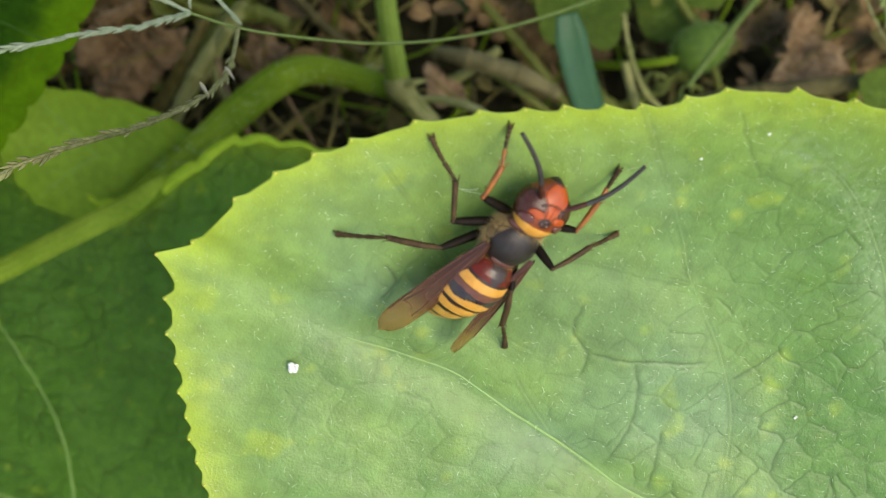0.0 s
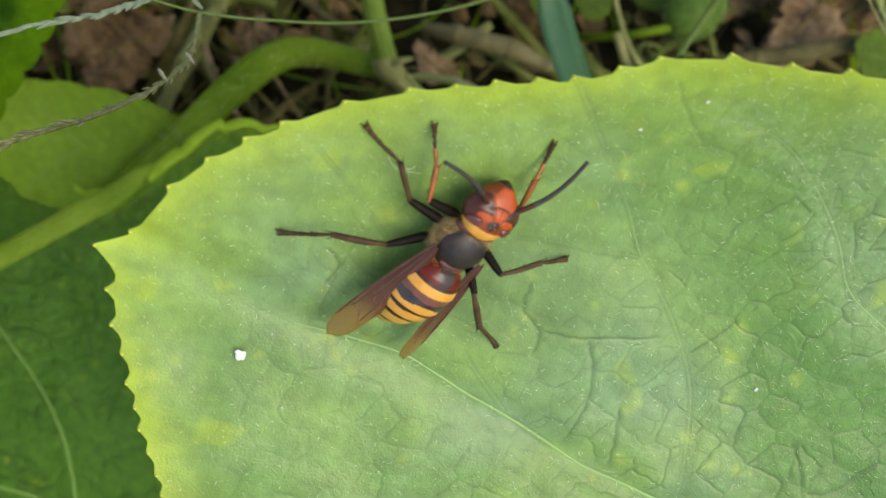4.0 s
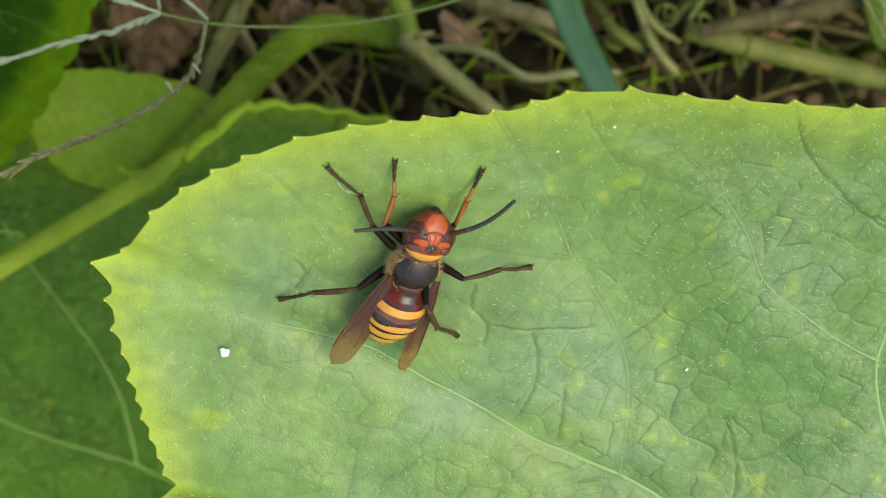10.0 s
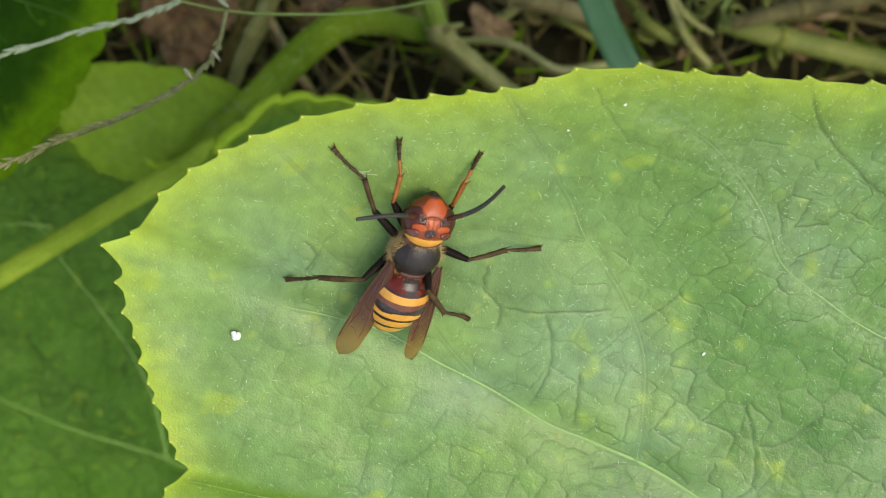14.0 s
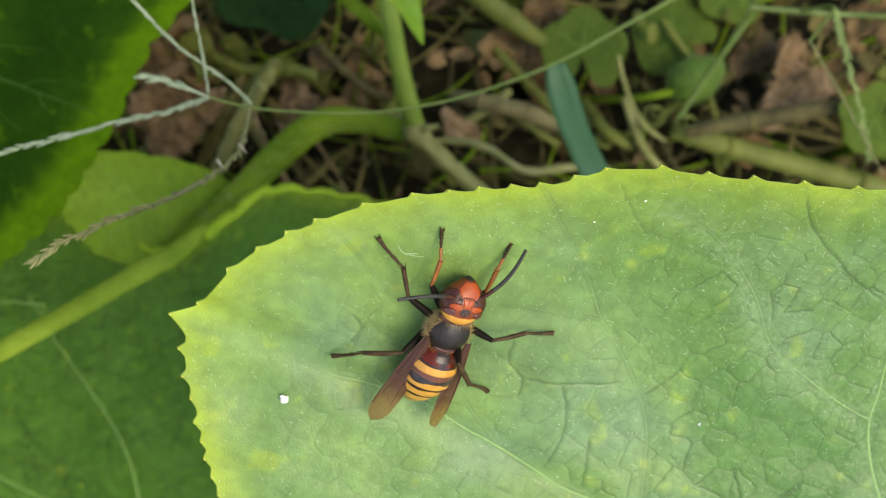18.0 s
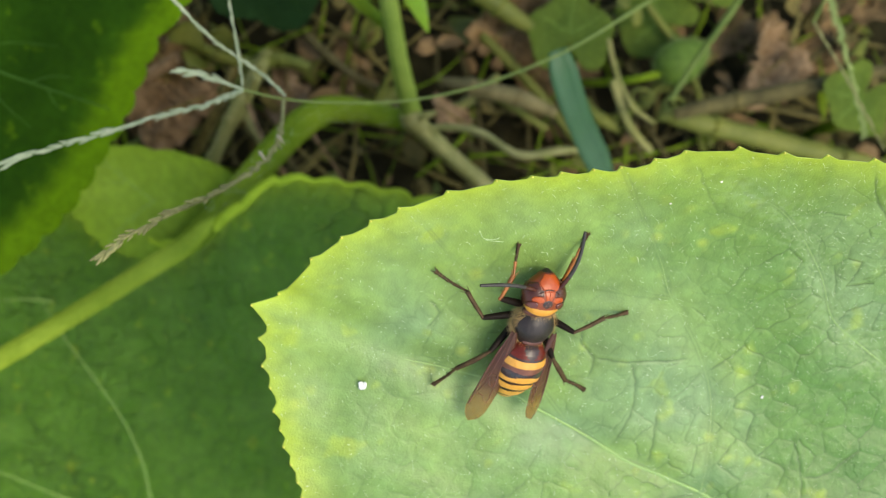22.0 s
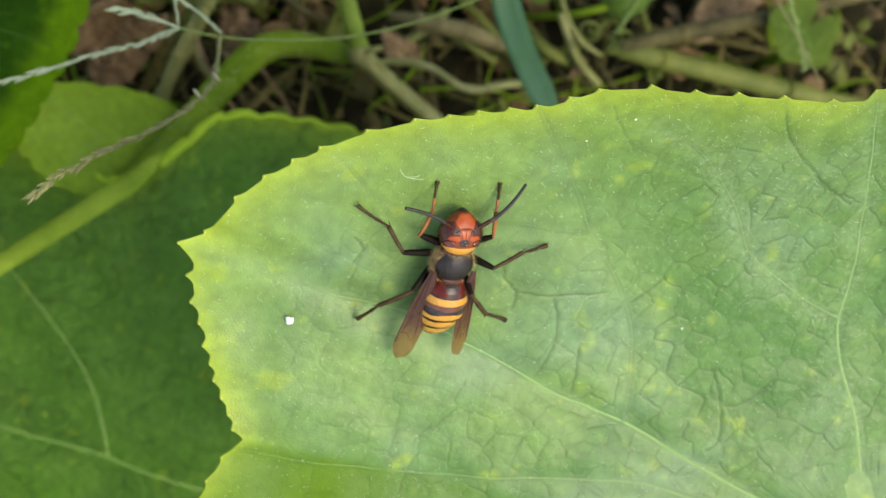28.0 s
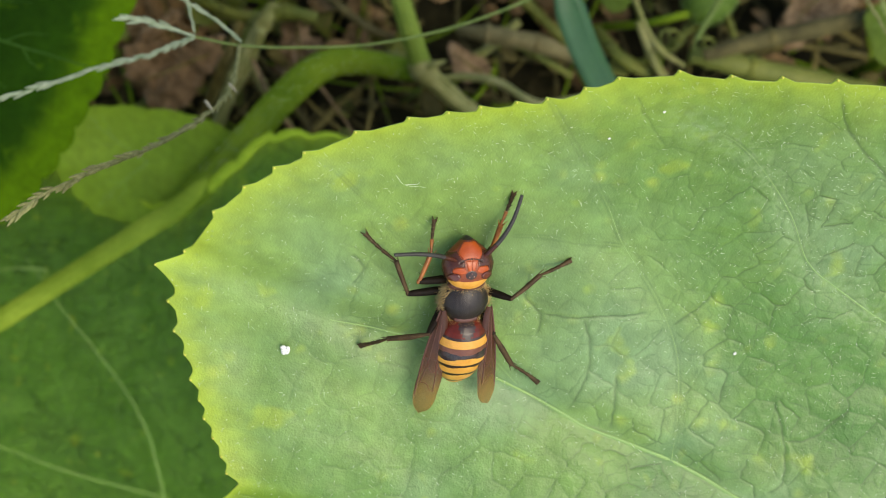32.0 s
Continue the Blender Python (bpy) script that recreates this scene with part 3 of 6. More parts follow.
    veins = (
        ([(jx, jy)] + [(0.0681, -0.0553), (0.0469, -0.0458), (0.0285, -0.0362)] + [(0.0158, -0.0313), (0.0094, -0.0278), (-0.0022, -0.0216), (-0.0105, -0.0170), (-0.0175, -0.0135), (-0.0324, -0.0101)], (0.9, 0.65, 0.5, 0.35, 0.2)),
        ([(jx, jy)] + [(0.0854, -0.0516), (0.0816, -0.0359), (0.0755, -0.0217), (0.0733, -0.0122), (0.0737, -0.0038), (0.0722, 0.0091), (0.0685, 0.0254), (0.0635, 0.0418)], (0.9, 0.6, 0.4, 0.2)),
        ([(0.0733, -0.0122), (0.0655, -0.0082), (0.0559, -0.0014), (0.0497, 0.0041), (0.0447, 0.0140), (0.0373, 0.0240), (0.0312, 0.0296), (0.0249, 0.0322)], (0.32, 0.26, 0.18, 0.08)),
        ([(0.0307, -0.0372), (0.0307, -0.0242), (0.0293, -0.0149), (0.0244, -0.0043), (0.0172, 0.0066), (0.0137, 0.0143), (0.0087, 0.0232), (0.0045, 0.0305), (0.0008, 0.0368)], (0.3, 0.28, 0.25, 0.2, 0.15)),
        ([(0.0168, 0.0064), (0.0099, 0.0071), (0.0025, 0.0083), (-0.0017, 0.0086)], (0.22, 0.18, 0.1)),
        ([(0.0012, -0.0226), (-0.0048, -0.0149), (-0.0124, -0.0037), (-0.0216, 0.0078), (-0.0275, 0.0158), (-0.0336, 0.0232)], (0.3, 0.22, 0.16, 0.1)),
        ([(jx, jy)] + [(0.0435, -0.0510), (0.0217, -0.0480), (0.0050, -0.0477), (-0.0114, -0.0477), (-0.0287, -0.0463), (-0.0394, -0.0448), (-0.0484, -0.0431)], (0.8, 0.5, 0.4, 0.3, 0.2)),
        ([(jx, jy), (0.13, -0.02), (0.15, 0.03)], (0.9, 0.5, 0.2)),
        ([(jx, jy), (0.15, -0.10), (0.20, -0.11)], (0.9, 0.5, 0.2)),
        ([(jx, jy), (0.03, -0.12), (-0.02, -0.15)], (0.9, 0.5, 0.2)),
    )
    # short cross veins that stand out among the net
    creases = (
        [(0.0011, 0.0370), (0.0049, 0.0306), (0.0091, 0.0233), (0.0141, 0.0144), (0.0176, 0.0067)], [(0.0464, 0.0394), (0.0503, 0.0314), (0.0610, 0.0207), (0.0701, 0.0147)],
        [(0.0118, -0.0074), (0.0134, -0.0134), (0.0137, -0.0188), (0.0109, -0.0273)], [(0.0475, -0.0229), (0.0510, -0.0323), (0.0512, -0.0402), (0.0486, -0.0430)],
        [(0.0510, -0.0323), (0.0560, -0.0316), (0.0619, -0.0271)], [(0.0190, -0.0195), (0.0189, -0.0312)], [(0.0038, -0.0076), (0.0128, -0.0078), (0.0239, -0.0071)],
        [(0.0279, -0.0102), (0.0317, -0.0069), (0.0349, -0.0033)], [(0.0018, 0.0020), (0.0011, -0.0035), (0.0043, -0.0079), (0.0038, -0.0128)],
        [(-0.0289, 0.0038), (-0.0268, 0.0009), (-0.0290, -0.0025)], [(0.0170, 0.0060), (0.0099, 0.0067), (0.0025, 0.0079), (-0.0017, 0.0086)], [(0.0145, 0.0381), (0.0171, 0.0331), (0.0218, 0.0266)],
    )
    angles = np.array(fine + rest)
    reach = np.array([edge(a) for a in angles])
    fr = np.concatenate((np.linspace(0.02, 0.2, 10), np.linspace(0.2, 1.0, 561)[1:]))
    x, y = fr[:, None] * (np.cos(angles) * reach)[None], fr[:, None] * (np.sin(angles) * reach)[None]
    to_edge = (1 - fr)[:, None] * reach[None]
    # the net: coarse cells in rows along the middle vein, finer ones inside them
    wx, wy = x + 0.0007 * ripple(x, y, 260, 3) + 0.00016 * ripple(x, y, 1900, 5), y + 0.0007 * ripple(x, y, 260, 4) + 0.00016 * ripple(x, y, 1900, 6)
    calm = np.clip(to_edge / 0.022, 0.18, 1.0) * np.clip(0.72 + 0.32 * ripple(x, y, 90, 8) + (x + jx) / 0.09, 0.22, 1.1)
    side, pick = cells(wx, wy, 0.0056, -0.5, 0.33, 1.7)
    strong = 0.22 + 0.78 * pick ** 1.6
    net = np.exp(-(side / 0.00016) ** 2) * strong * calm * 0.8
    lift = 0.00014 * (1 - np.exp(-(side / 0.0017) ** 2)) * calm
    lift -= 0.00013 * np.exp(-(side / 0.00028) ** 2) * strong * calm
    side, pick = cells(wx, wy, 0.0027, -0.3, 0.36, 9.1)
    net = np.maximum(net, np.exp(-(side / 0.00014) ** 2) * np.clip((pick - 0.45) * 1.2, 0.0, 0.5) * calm)
    lift += 0.00005 * (1 - np.exp(-(side / 0.0007) ** 2)) * calm
    for pts in creases:
        d, f = line_gap(x + 0.00016 * ripple(x, y, 1900, 5), y + 0.00016 * ripple(x, y, 1900, 6), local(pts))
        k = np.clip(np.sin(f * math.pi) * 3, 0, 1) * (1.0 if pts is creases[0] else 0.4 if pts is creases[-1] else 0.75)
        net = np.maximum(net, np.exp(-(d / 0.00026) ** 2) * k)
        lift -= 0.00022 * np.exp(-(d / 0.0005) ** 2) * k
    haze = np.zeros(x.shape)
    for (pts, rr), pallor in zip(veins[:7], (0.35, 0.8, 1.0, 0.15, 0.1, 0.15, 0.1)):
        d, f = line_gap(x, y, local(pts))
        wide = np.interp(f, np.linspace(0, 1, len(rr)), rr)
        haze = np.maximum(haze, pallor * np.exp(-d / (0.0016 + 0.0016 * pallor)))
        # the blade sinks to the vein; shade along its flanks is painted into net
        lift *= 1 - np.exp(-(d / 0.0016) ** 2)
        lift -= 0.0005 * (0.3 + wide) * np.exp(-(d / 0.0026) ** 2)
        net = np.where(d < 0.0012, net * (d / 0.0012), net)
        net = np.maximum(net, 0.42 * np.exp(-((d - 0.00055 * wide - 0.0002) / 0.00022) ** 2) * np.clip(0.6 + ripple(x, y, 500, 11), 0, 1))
    z = np.array([height(p, q) for p, q in zip(x.ravel().tolist(), y.ravel().tolist())]).reshape(x.shape)
    toned = np.array([shade_tone(p, q) for p, q in zip(x.ravel().tolist(), y.ravel().tolist())]).reshape(*x.shape, 2)
    middle = np.array((0.0, 0.0, height(0, 0)))
    under = np.concatenate((np.arange(0, len(fr) - 1, 19), [len(fr) - 1]))
    below = np.stack((x, y, z - 0.0009), -1)[under]
    below[-1, :, 2] = z[-1] - 0.00028
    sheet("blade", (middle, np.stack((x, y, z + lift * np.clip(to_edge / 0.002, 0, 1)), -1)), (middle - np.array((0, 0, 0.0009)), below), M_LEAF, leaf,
          {"rim": np.exp(-to_edge / 0.0054), "shade_tone": toned[..., 0], "lobe": toned[..., 1], "net": net, "haze": haze})
    for (pts, rr), stout in zip(veins, (1.0, 0.9, 0.75, 0.4, 0.4, 0.4, 0.42, 1.0, 1.0, 1.0)):
        part("vein", vein_on(local(pts), [r * 0.62 * stout * MM for r in rr], height, [-0.0005 * (0.3 + r) - 0.00002 for r in rr], 0.4), M_VEIN, leaf)
    # yellow points at the ends of the teeth
    bm = bmesh.new()
    for t, h in teeth:
        if 100 < t < 178:
            r = edge(radians(t)) - 0.0004
            x, y = math.cos(radians(t)) * r, math.sin(radians(t)) * r
            egg(bm, (x, y, height(x, y) + 0.0001), (0.00026, 0.00026, 0.0002), None, 6, 4)
    tagged(part("tooth_tip", bm, M_TIP, leaf, "small yellow points on the margin's teeth"), kind="stuff")
    # short pale bristles over the blade
    items = []
    for _ in range(4400):
        a, f = radians(rng.uniform(96, 180)), math.sqrt(rng.uniform(0.02, 0.995))
        r = edge(a) * f
        x, y = math.cos(a) * r, math.sin(a) * r
        w = rng.uniform(0, math.tau)
        k = rng.uniform(0.35, 1.15) * MM
        items.append(((x, y, height(x, y) + 0.00012), (math.cos(w) * k * 0.75, math.sin(w) * k * 0.75, k * 0.6), 0.000030))
    tagged(raw("bristle", *spikes(items), M_HAIR, leaf, "short pale bristles"), kind="stuff")
    bm = bmesh.new()
    down = LEAF.inverted().to_3x3() @ Vector((0, 0, -1))
    tube(bm, [(0, 0, -0.001), Vector((0.006, -0.002, 0)) + down * 0.06, Vector((0.03, 0.02, 0)) + down * 0.2, Vector((0.02, 0.02, 0)) + down * 0.34], (0.003, 0.0032, 0.0035, 0.004), 12, 8)
    part("leaf_stalk", bm, M_STEM, leaf, "pale green hairy stalk")
    return leaf


def round_leaf(name, label, at, radius, material, vein_material, seed, lobes=5, sinus=-90.0, teeth=60, cup=0.0, depth=0.08, vein_angles=(90, 40, 140, -5, 185), stalk=None, squash=1.0, group="", control=None, rim=0.012, band=0.0, courses=(), margin=None):
    """A palm-veined leaf with a toothed edge round its stalk."""
    rng = random.Random(seed)
    ph = rng.uniform(0, math.tau)

    def edge(a):
        if control:
            d = math.degrees(a) % 360
            return float(np.interp(d, [c[0] for c in control], [c[1] * MM for c in control], period=360)) + radius * 0.018 * abs(math.sin(a * teeth / 2)) ** 0.6
        d = (math.degrees(a) - sinus + 180) % 360 - 180
        r = radius * (1 + depth * math.cos(lobes * radians(d) + math.pi) + 0.04 * math.sin(3 * a + ph))
        r *= 1 - 0.85 * math.exp(-(d / 14.0) ** 2)
        r += radius * 0.022 * abs(math.sin(a * teeth / 2)) ** 0.6
        return r * math.hypot(math.cos(a), math.sin(a) * squash)

    def height(x, y):
        q = Vector((x * 28 + seed, y * 28, seed * 0.7))
        return 0.003 * noise.noise(q) + 0.0008 * noise.noise(q * 4) + cup * (x * x + y * y) / radius
    leaf = group_of(name, label, "leaf", at, group)
    leaf_blade("blade", edge, [math.tau * k / 480 for k in range(480)], height, material, leaf, 30, 0.0004, rim, "", band)
    for a in vein_angles:
        a = radians(a)
        r = edge(a) * 0.93
        bend = rng.uniform(-0.15, 0.15)
        pts = [(math.cos(a + bend * t) * r * t, math.sin(a + bend * t) * r * t) for t in (0, 0.25, 0.5, 0.75, 1)]
        part("vein", vein_on(pts, [radius * k for k in (0.007, 0.006, 0.004, 0.002)], height), vein_material, leaf)
        for t, s in ((0.4, 1), (0.5, -1), (0.68, 1), (0.75, -1)):
            b = a + s * radians(42)
            x, y = math.cos(a + bend * t) * r * t, math.sin(a + bend * t) * r * t
            k = r * (0.9 - t) * 0.75
            pts = [(x, y), (x + math.cos(b) * k * 0.5, y + math.sin(b) * k * 0.5), (x + math.cos(b - s * 0.2) * k, y + math.sin(b - s * 0.2) * k)]
            part("side_vein", vein_on(pts, [radius * q for q in (0.003, 0.0022, 0.001)], height), vein_material, leaf)
    for course in courses:
        pts = [at.inverted() @ Vector(q) for q in course]
        part("vein", vein_on([(q.x, q.y) for q in pts], [radius * k for k in (0.0046, 0.0039, 0.003, 0.0015)], height, 0.0001, 0.5), vein_material, leaf)
    if margin:
        first, last, radii = margin
        line = [(math.cos(a) * edge(a) * 0.992, math.sin(a) * edge(a) * 0.992) for a in np.radians(np.linspace(first, last, 60))]
        bm = bmesh.new()
        tube(bm, [(x, y, height(x, y) + 0.0004) for x, y in line], [r * MM for r in radii], 10, 1, 0.7, 0.16, seed)
        part("margin", bm, M_MARGIN, leaf, "thick yellowish green turned-up margin")
    if stalk:
        inv = at.inverted()
        bm = bmesh.new()
        tube(bm, [inv @ (Vector(q) - Vector((0, 0, 0.004 if i == 0 else 0))) for i, q in enumerate(stalk)], (0.0022, 0.0025, 0.003), 10, 8)
        part("leaf_stalk", bm, M_STEM, leaf)
    return leaf


def tilted(x, y, z, slope_y, slope_x=0.0, rz=0.0):
    n = Vector((-slope_x, -slope_y, 1)).normalized()
    e = Vector((1, 0, slope_x)).normalized()
    f = n.cross(e)
    m = Matrix(((e.x, f.x, n.x, x), (e.y, f.y, n.y, y), (e.z, f.z, n.z, z), (0, 0, 0, 1)))
    return m @ pose(0, 0, 0, 0, 0, rz)


# ---- ground ----
def ground():
    n, verts, faces = 120, [], []
    ring = [0.004 * 1.085 ** i for i in range(140)]
    ring = [r for r in ring if r < 400]
    for r in ring:
        for k in range(n):
            a = math.tau * k / n
            x, y = r * math.cos(a) + 0.03, r * math.sin(a) + 0.08
            q = Vector((x * 30, y * 30, 0))
            z = 0.006 * noise.noise(q) + 0.0035 * noise.noise(q * 3.1) + 0.0015 * noise.noise(q * 9) if r < 3 else 0.0
            verts.append((x, y, z - 0.002))
    for i in range(len(ring) - 1):
        for k in range(n):
            j = (k + 1) % n
            faces.append((i * n + k, (i + 1) * n + k, (i + 1) * n + j, i * n + j))
    faces.append(tuple(range(n)))
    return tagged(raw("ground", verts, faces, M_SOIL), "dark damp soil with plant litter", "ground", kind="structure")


ground()
leaf = hero_leaf()
round_leaf("broad_leaf", "dark green toothed leaf lying below the pale leaf", tilted(-0.0991, -0.0722, 0.0675, 0.45, 0.0, 0), 0.126, M_LEAF_DARK, M_VEIN_DARK, 3,
           5, -60.0, 84, 0.0, 0.05, (), [(-0.099, -0.072, 0.067), (-0.09, -0.09, 0.03), (-0.08, -0.1, -0.01)],
           control=((0, 140), (40, 170), (47.7, 185), (50.7, 182), (53, 168), (57, 156), (60, 152), (68, 146), (78, 138), (84, 121), (90, 110), (100, 113), (107, 130), (120, 142), (160, 138), (220, 120), (260, 90), (290, 30), (320, 90)), rim=0.0055, margin=(96, 55, (0.8, 1.7, 1.9, 1.3, 0.6, 0.35, 0.25)),
           courses=([(-0.0394, -0.0934, 0.0580), (-0.0659, -0.0828, 0.0627), (-0.1113, -0.0668, 0.0699), (-0.1393, -0.0576, 0.0741), (-0.1664, -0.0475, 0.0786), (-0.1950, -0.0389, 0.0825)], [(-0.1062, -0.0684, 0.0692), (-0.1070, -0.0621, 0.0721), (-0.1108, -0.0452, 0.0797), (-0.1164, -0.0331, 0.0851), (-0.1279, -0.0166, 0.0925), (-0.1380, -0.0037, 0.0983), (-0.1489, 0.0124, 0.1056)],
                    [(-0.1425, 0.0081, 0.1037), (-0.1506, 0.0090, 0.1041), (-0.1596, 0.0083, 0.1037)]))
round_leaf("broad_leaf", "dull light green leaf behind the thick stalk", tilted(-0.1101, 0.0440, 0.1078, -0.358, -0.569, 0), 0.03, M_LEAF_MID, M_VEIN_DARK, 8,
           3, -40.0, 76, 0.0, 0.05, (215, 150), [(-0.110, 0.044, 0.107), (-0.095, 0.045, 0.06), (-0.085, 0.045, -0.01)],
           control=((16, 34), (23, 35), (38, 29), (51, 24), (86, 18.5), (124, 21.5), (143, 27), (165, 34), (177, 41), (186, 38), (190, 31), (197, 31), (201, 28), (208, 28.6), (216, 26.5), (224, 27), (231, 25), (245, 23.5), (266, 22), (304, 18.5), (354, 22)))
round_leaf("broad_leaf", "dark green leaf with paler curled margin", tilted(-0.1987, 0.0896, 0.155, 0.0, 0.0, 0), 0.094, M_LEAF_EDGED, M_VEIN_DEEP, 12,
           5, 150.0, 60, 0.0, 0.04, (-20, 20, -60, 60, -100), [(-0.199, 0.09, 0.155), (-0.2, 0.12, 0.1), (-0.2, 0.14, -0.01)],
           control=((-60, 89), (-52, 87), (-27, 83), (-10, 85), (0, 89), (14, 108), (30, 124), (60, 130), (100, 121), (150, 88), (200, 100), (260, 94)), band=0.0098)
round_leaf("broad_leaf", "bright green drooping young leaf", tilted(-0.043, 0.142, 0.165, 0.35, 0.0, 0), 0.042, M_LEAF_FRESH, M_VEIN, 21,
           5, 90.0, 30, 0.0, 0.16, (-68, -110, -30, 210), [(-0.043, 0.142, 0.165), (-0.05, 0.16, 0.09), (-0.05, 0.17, -0.01)],
           control=((0, 28), (240, 28), (262, 26), (285, 34), (293, 50), (298, 36), (320, 30), (90, 20)))


# ---- stems, vines and grass ----
def rod(name, parent, pts, radii, material, label="", sides=10, flat=1.0, wobble=0.06, seed=1, ribs=0.0):
    """A stem as a part of its plant; its points are in the world."""
    inv = parent.matrix_world.inverted()
    bm = bmesh.new()
    tube(bm, [inv @ Vector(q) for q in pts], [r * MM for r in radii], sides, 8, flat, wobble, seed, 0, ribs)
    return part(name, bm, material, parent, label)


def rooted(name, label, category, at, group=""):
    ob = group_of(name, label, category, Matrix.Translation(at), group)
    bpy.context.view_layer.update()
    return ob


def plant(name, label, pts, radii, material, category="vine", group="", sides=10):
    """A single vine or straw: its stem with joints."""
    base = rooted(name, label, category, pts[0], group)
    rod("stem", base, pts, radii, material, "", sides, 1.0, 0.08, len(label))
    line = curve_points(pts, 8)
    for f in (0.35, 0.72):
        k = int(f * (len(line) - 2))
        d = (line[k + 1] - line[k]).normalized() * 0.0012
        r = float(np.interp(f, np.linspace(0, 1, len(radii)), radii))
        rod("joint", base, [line[k] - d * 1.5, line[k] - d * 0.4, line[k] + d * 0.4, line[k] + d * 1.5], (r * 0.9, r * 1.22, r * 1.22, r * 0.9), material, "", sides)
    return base


vine = rooted("vine", "light green climbing vine with thick stalk and pale joint", "vine", [(-0.0175, 0.0788, 0.0720)][0])
rod("stalk", vine, [(-0.1050, 0.0224, 0.1270), (-0.0983, 0.0283, 0.1220), (-0.0872, 0.0417, 0.1110), (-0.0776, 0.0553, 0.1000), (-0.0695, 0.0674, 0.0900), (-0.0589, 0.0805, 0.0780), (-0.0500, 0.0863, 0.0715), (-0.0389, 0.0868, 0.0710), (-0.0280, 0.0842, 0.0750), (-0.0198, 0.0820, 0.0798)],
    (2.0, 3.8, 4.8, 5.2, 5.4, 5.5, 5.2, 4.6, 4.2, 3.8), M_STEM, "thick green ribbed stalk", 66, 0.72, 0.015, 1, 0.035)
rod("leaf_stalk", vine, [(-0.1941, -0.0422, 0.1580), (-0.1589, -0.0171, 0.1480), (-0.1427, -0.0057, 0.1440), (-0.1260, 0.0062, 0.1400), (-0.1089, 0.0193, 0.1320), (-0.0983, 0.0276, 0.1255), (-0.0935, 0.0332, 0.1218), (-0.0890, 0.0390, 0.1175)],
    (3.4, 3.2, 3.1, 3.1, 3.3, 3.4, 2.4, 0.6), M_STALK, "yellowish green flattened stalk", 66, 0.6, 0.015, 2, 0.035)
rod("upright_stem", vine, [(-0.0400, 0.1408, 0.1300), (-0.0348, 0.1204, 0.1200), (-0.0273, 0.0997, 0.1000), (-0.0192, 0.0825, 0.0800)], (3.0, 3.2, 3.3, 3.8), M_STEM_LIGHT, "light green ribbed stem", 66, 1.0, 0.02, 3, 0.04)
rod("lower_stem", vine, [(-0.0192, 0.0825, 0.0800), (-0.0055, 0.0734, 0.0700), (0.0112, 0.0631, 0.0600), (0.0349, 0.0470, 0.0400)], (3.8, 3.5, 3.4, 3.2), M_STEM_PALE, "pale ribbed stem")
rod("side_stem", vine, [(-0.0688, 0.1449, 0.1100), (-0.0582, 0.1305, 0.1100), (-0.0436, 0.1198, 0.1050), (-0.0309, 0.1117, 0.1000)], (2.4, 2.6, 2.6, 2.0), M_STEM)
rod("joint", vine, [(-0.0217, 0.0852, 0.0840), (-0.0193, 0.0821, 0.0820), (-0.0161, 0.0796, 0.0800)], (3.9, 4.9, 3.9), M_STEM_PALE, "pale swollen joint", 12)
rng_hair = random.Random(77)
bristles = []
for _ in range(420):
    line = curve_points([(-0.0910, 0.0365, 0.1150), (-0.0776, 0.0553, 0.1000), (-0.0589, 0.0805, 0.0780), (-0.0389, 0.0868, 0.0710), (-0.0198, 0.0820, 0.0798)], 12)
    k = rng_hair.randrange(len(line) - 1)
    d = (line[k + 1] - line[k]).normalized()
    side = d.cross(Vector((0, 0, 1))).normalized()
    a = rng_hair.uniform(0.1, math.pi - 0.1)
    out = side * math.cos(a) + side.cross(d) * math.sin(a)
    bristles.append((vine.matrix_world.inverted() @ (line[k].lerp(line[k + 1], rng_hair.random()) + out * 0.0046), out * 0.0009 + d * 0.0003, 0.00006))
tagged(raw("stalk_hair", *spikes(bristles), M_HAIR, vine, "short pale hairs on the stalk"), kind="stuff")
for off in (-1, 1):
    rod("rib", vine, [Vector(q) + Vector((0.0013 * off, 0.0013 * off, 0.0032)) for q in [(-0.0170, 0.0806, 0.0800), (-0.0055, 0.0734, 0.0700), (0.0112, 0.0631, 0.0600), (0.0349, 0.0470, 0.0400)]], (0.5, 0.55, 0.5, 0.4), M_STEM_PALE, "pale rib along the stem", 6)
rod("scale_leaf", vine, [(-0.0195, 0.0818, 0.0840), (-0.0152, 0.0834, 0.0880), (-0.0115, 0.0852, 0.0850)], (1.4, 1.2, 0.4), M_STEM_PALE)
plant("vine", "pale straw-coloured bent vine on the litter", [(-0.0123, 0.0820, 0.0700), (-0.0017, 0.0827, 0.0700), (0.0091, 0.0808, 0.0700), (0.0236, 0.0739, 0.0680), (0.0413, 0.0772, 0.0650), (0.0587, 0.0807, 0.0500)], (1.1, 1.5, 1.5, 1.6, 1.5, 1.1), M_STEM_PALE)
plant("vine", "thick yellowish green vine on the ground", [(0.0831, 0.0980, 0.0500), (0.0991, 0.0945, 0.0500), (0.1331, 0.0896, 0.0450), (0.1746, 0.0830, 0.0400), (0.2353, 0.0735, 0.0300)], (3.6, 4.2, 4.4, 4.4, 4.0), M_STEM_OLIVE)
plant("twig", "grey brown dry stick over green vine", [(0.0848, 0.0942, 0.0650), (0.1027, 0.0992, 0.0680), (0.1287, 0.1050, 0.0700), (0.1582, 0.1126, 0.0750), (0.1968, 0.1241, 0.0600)], (2.2, 3.2, 3.3, 2.6, 2.0), M_TWIG, "twig")
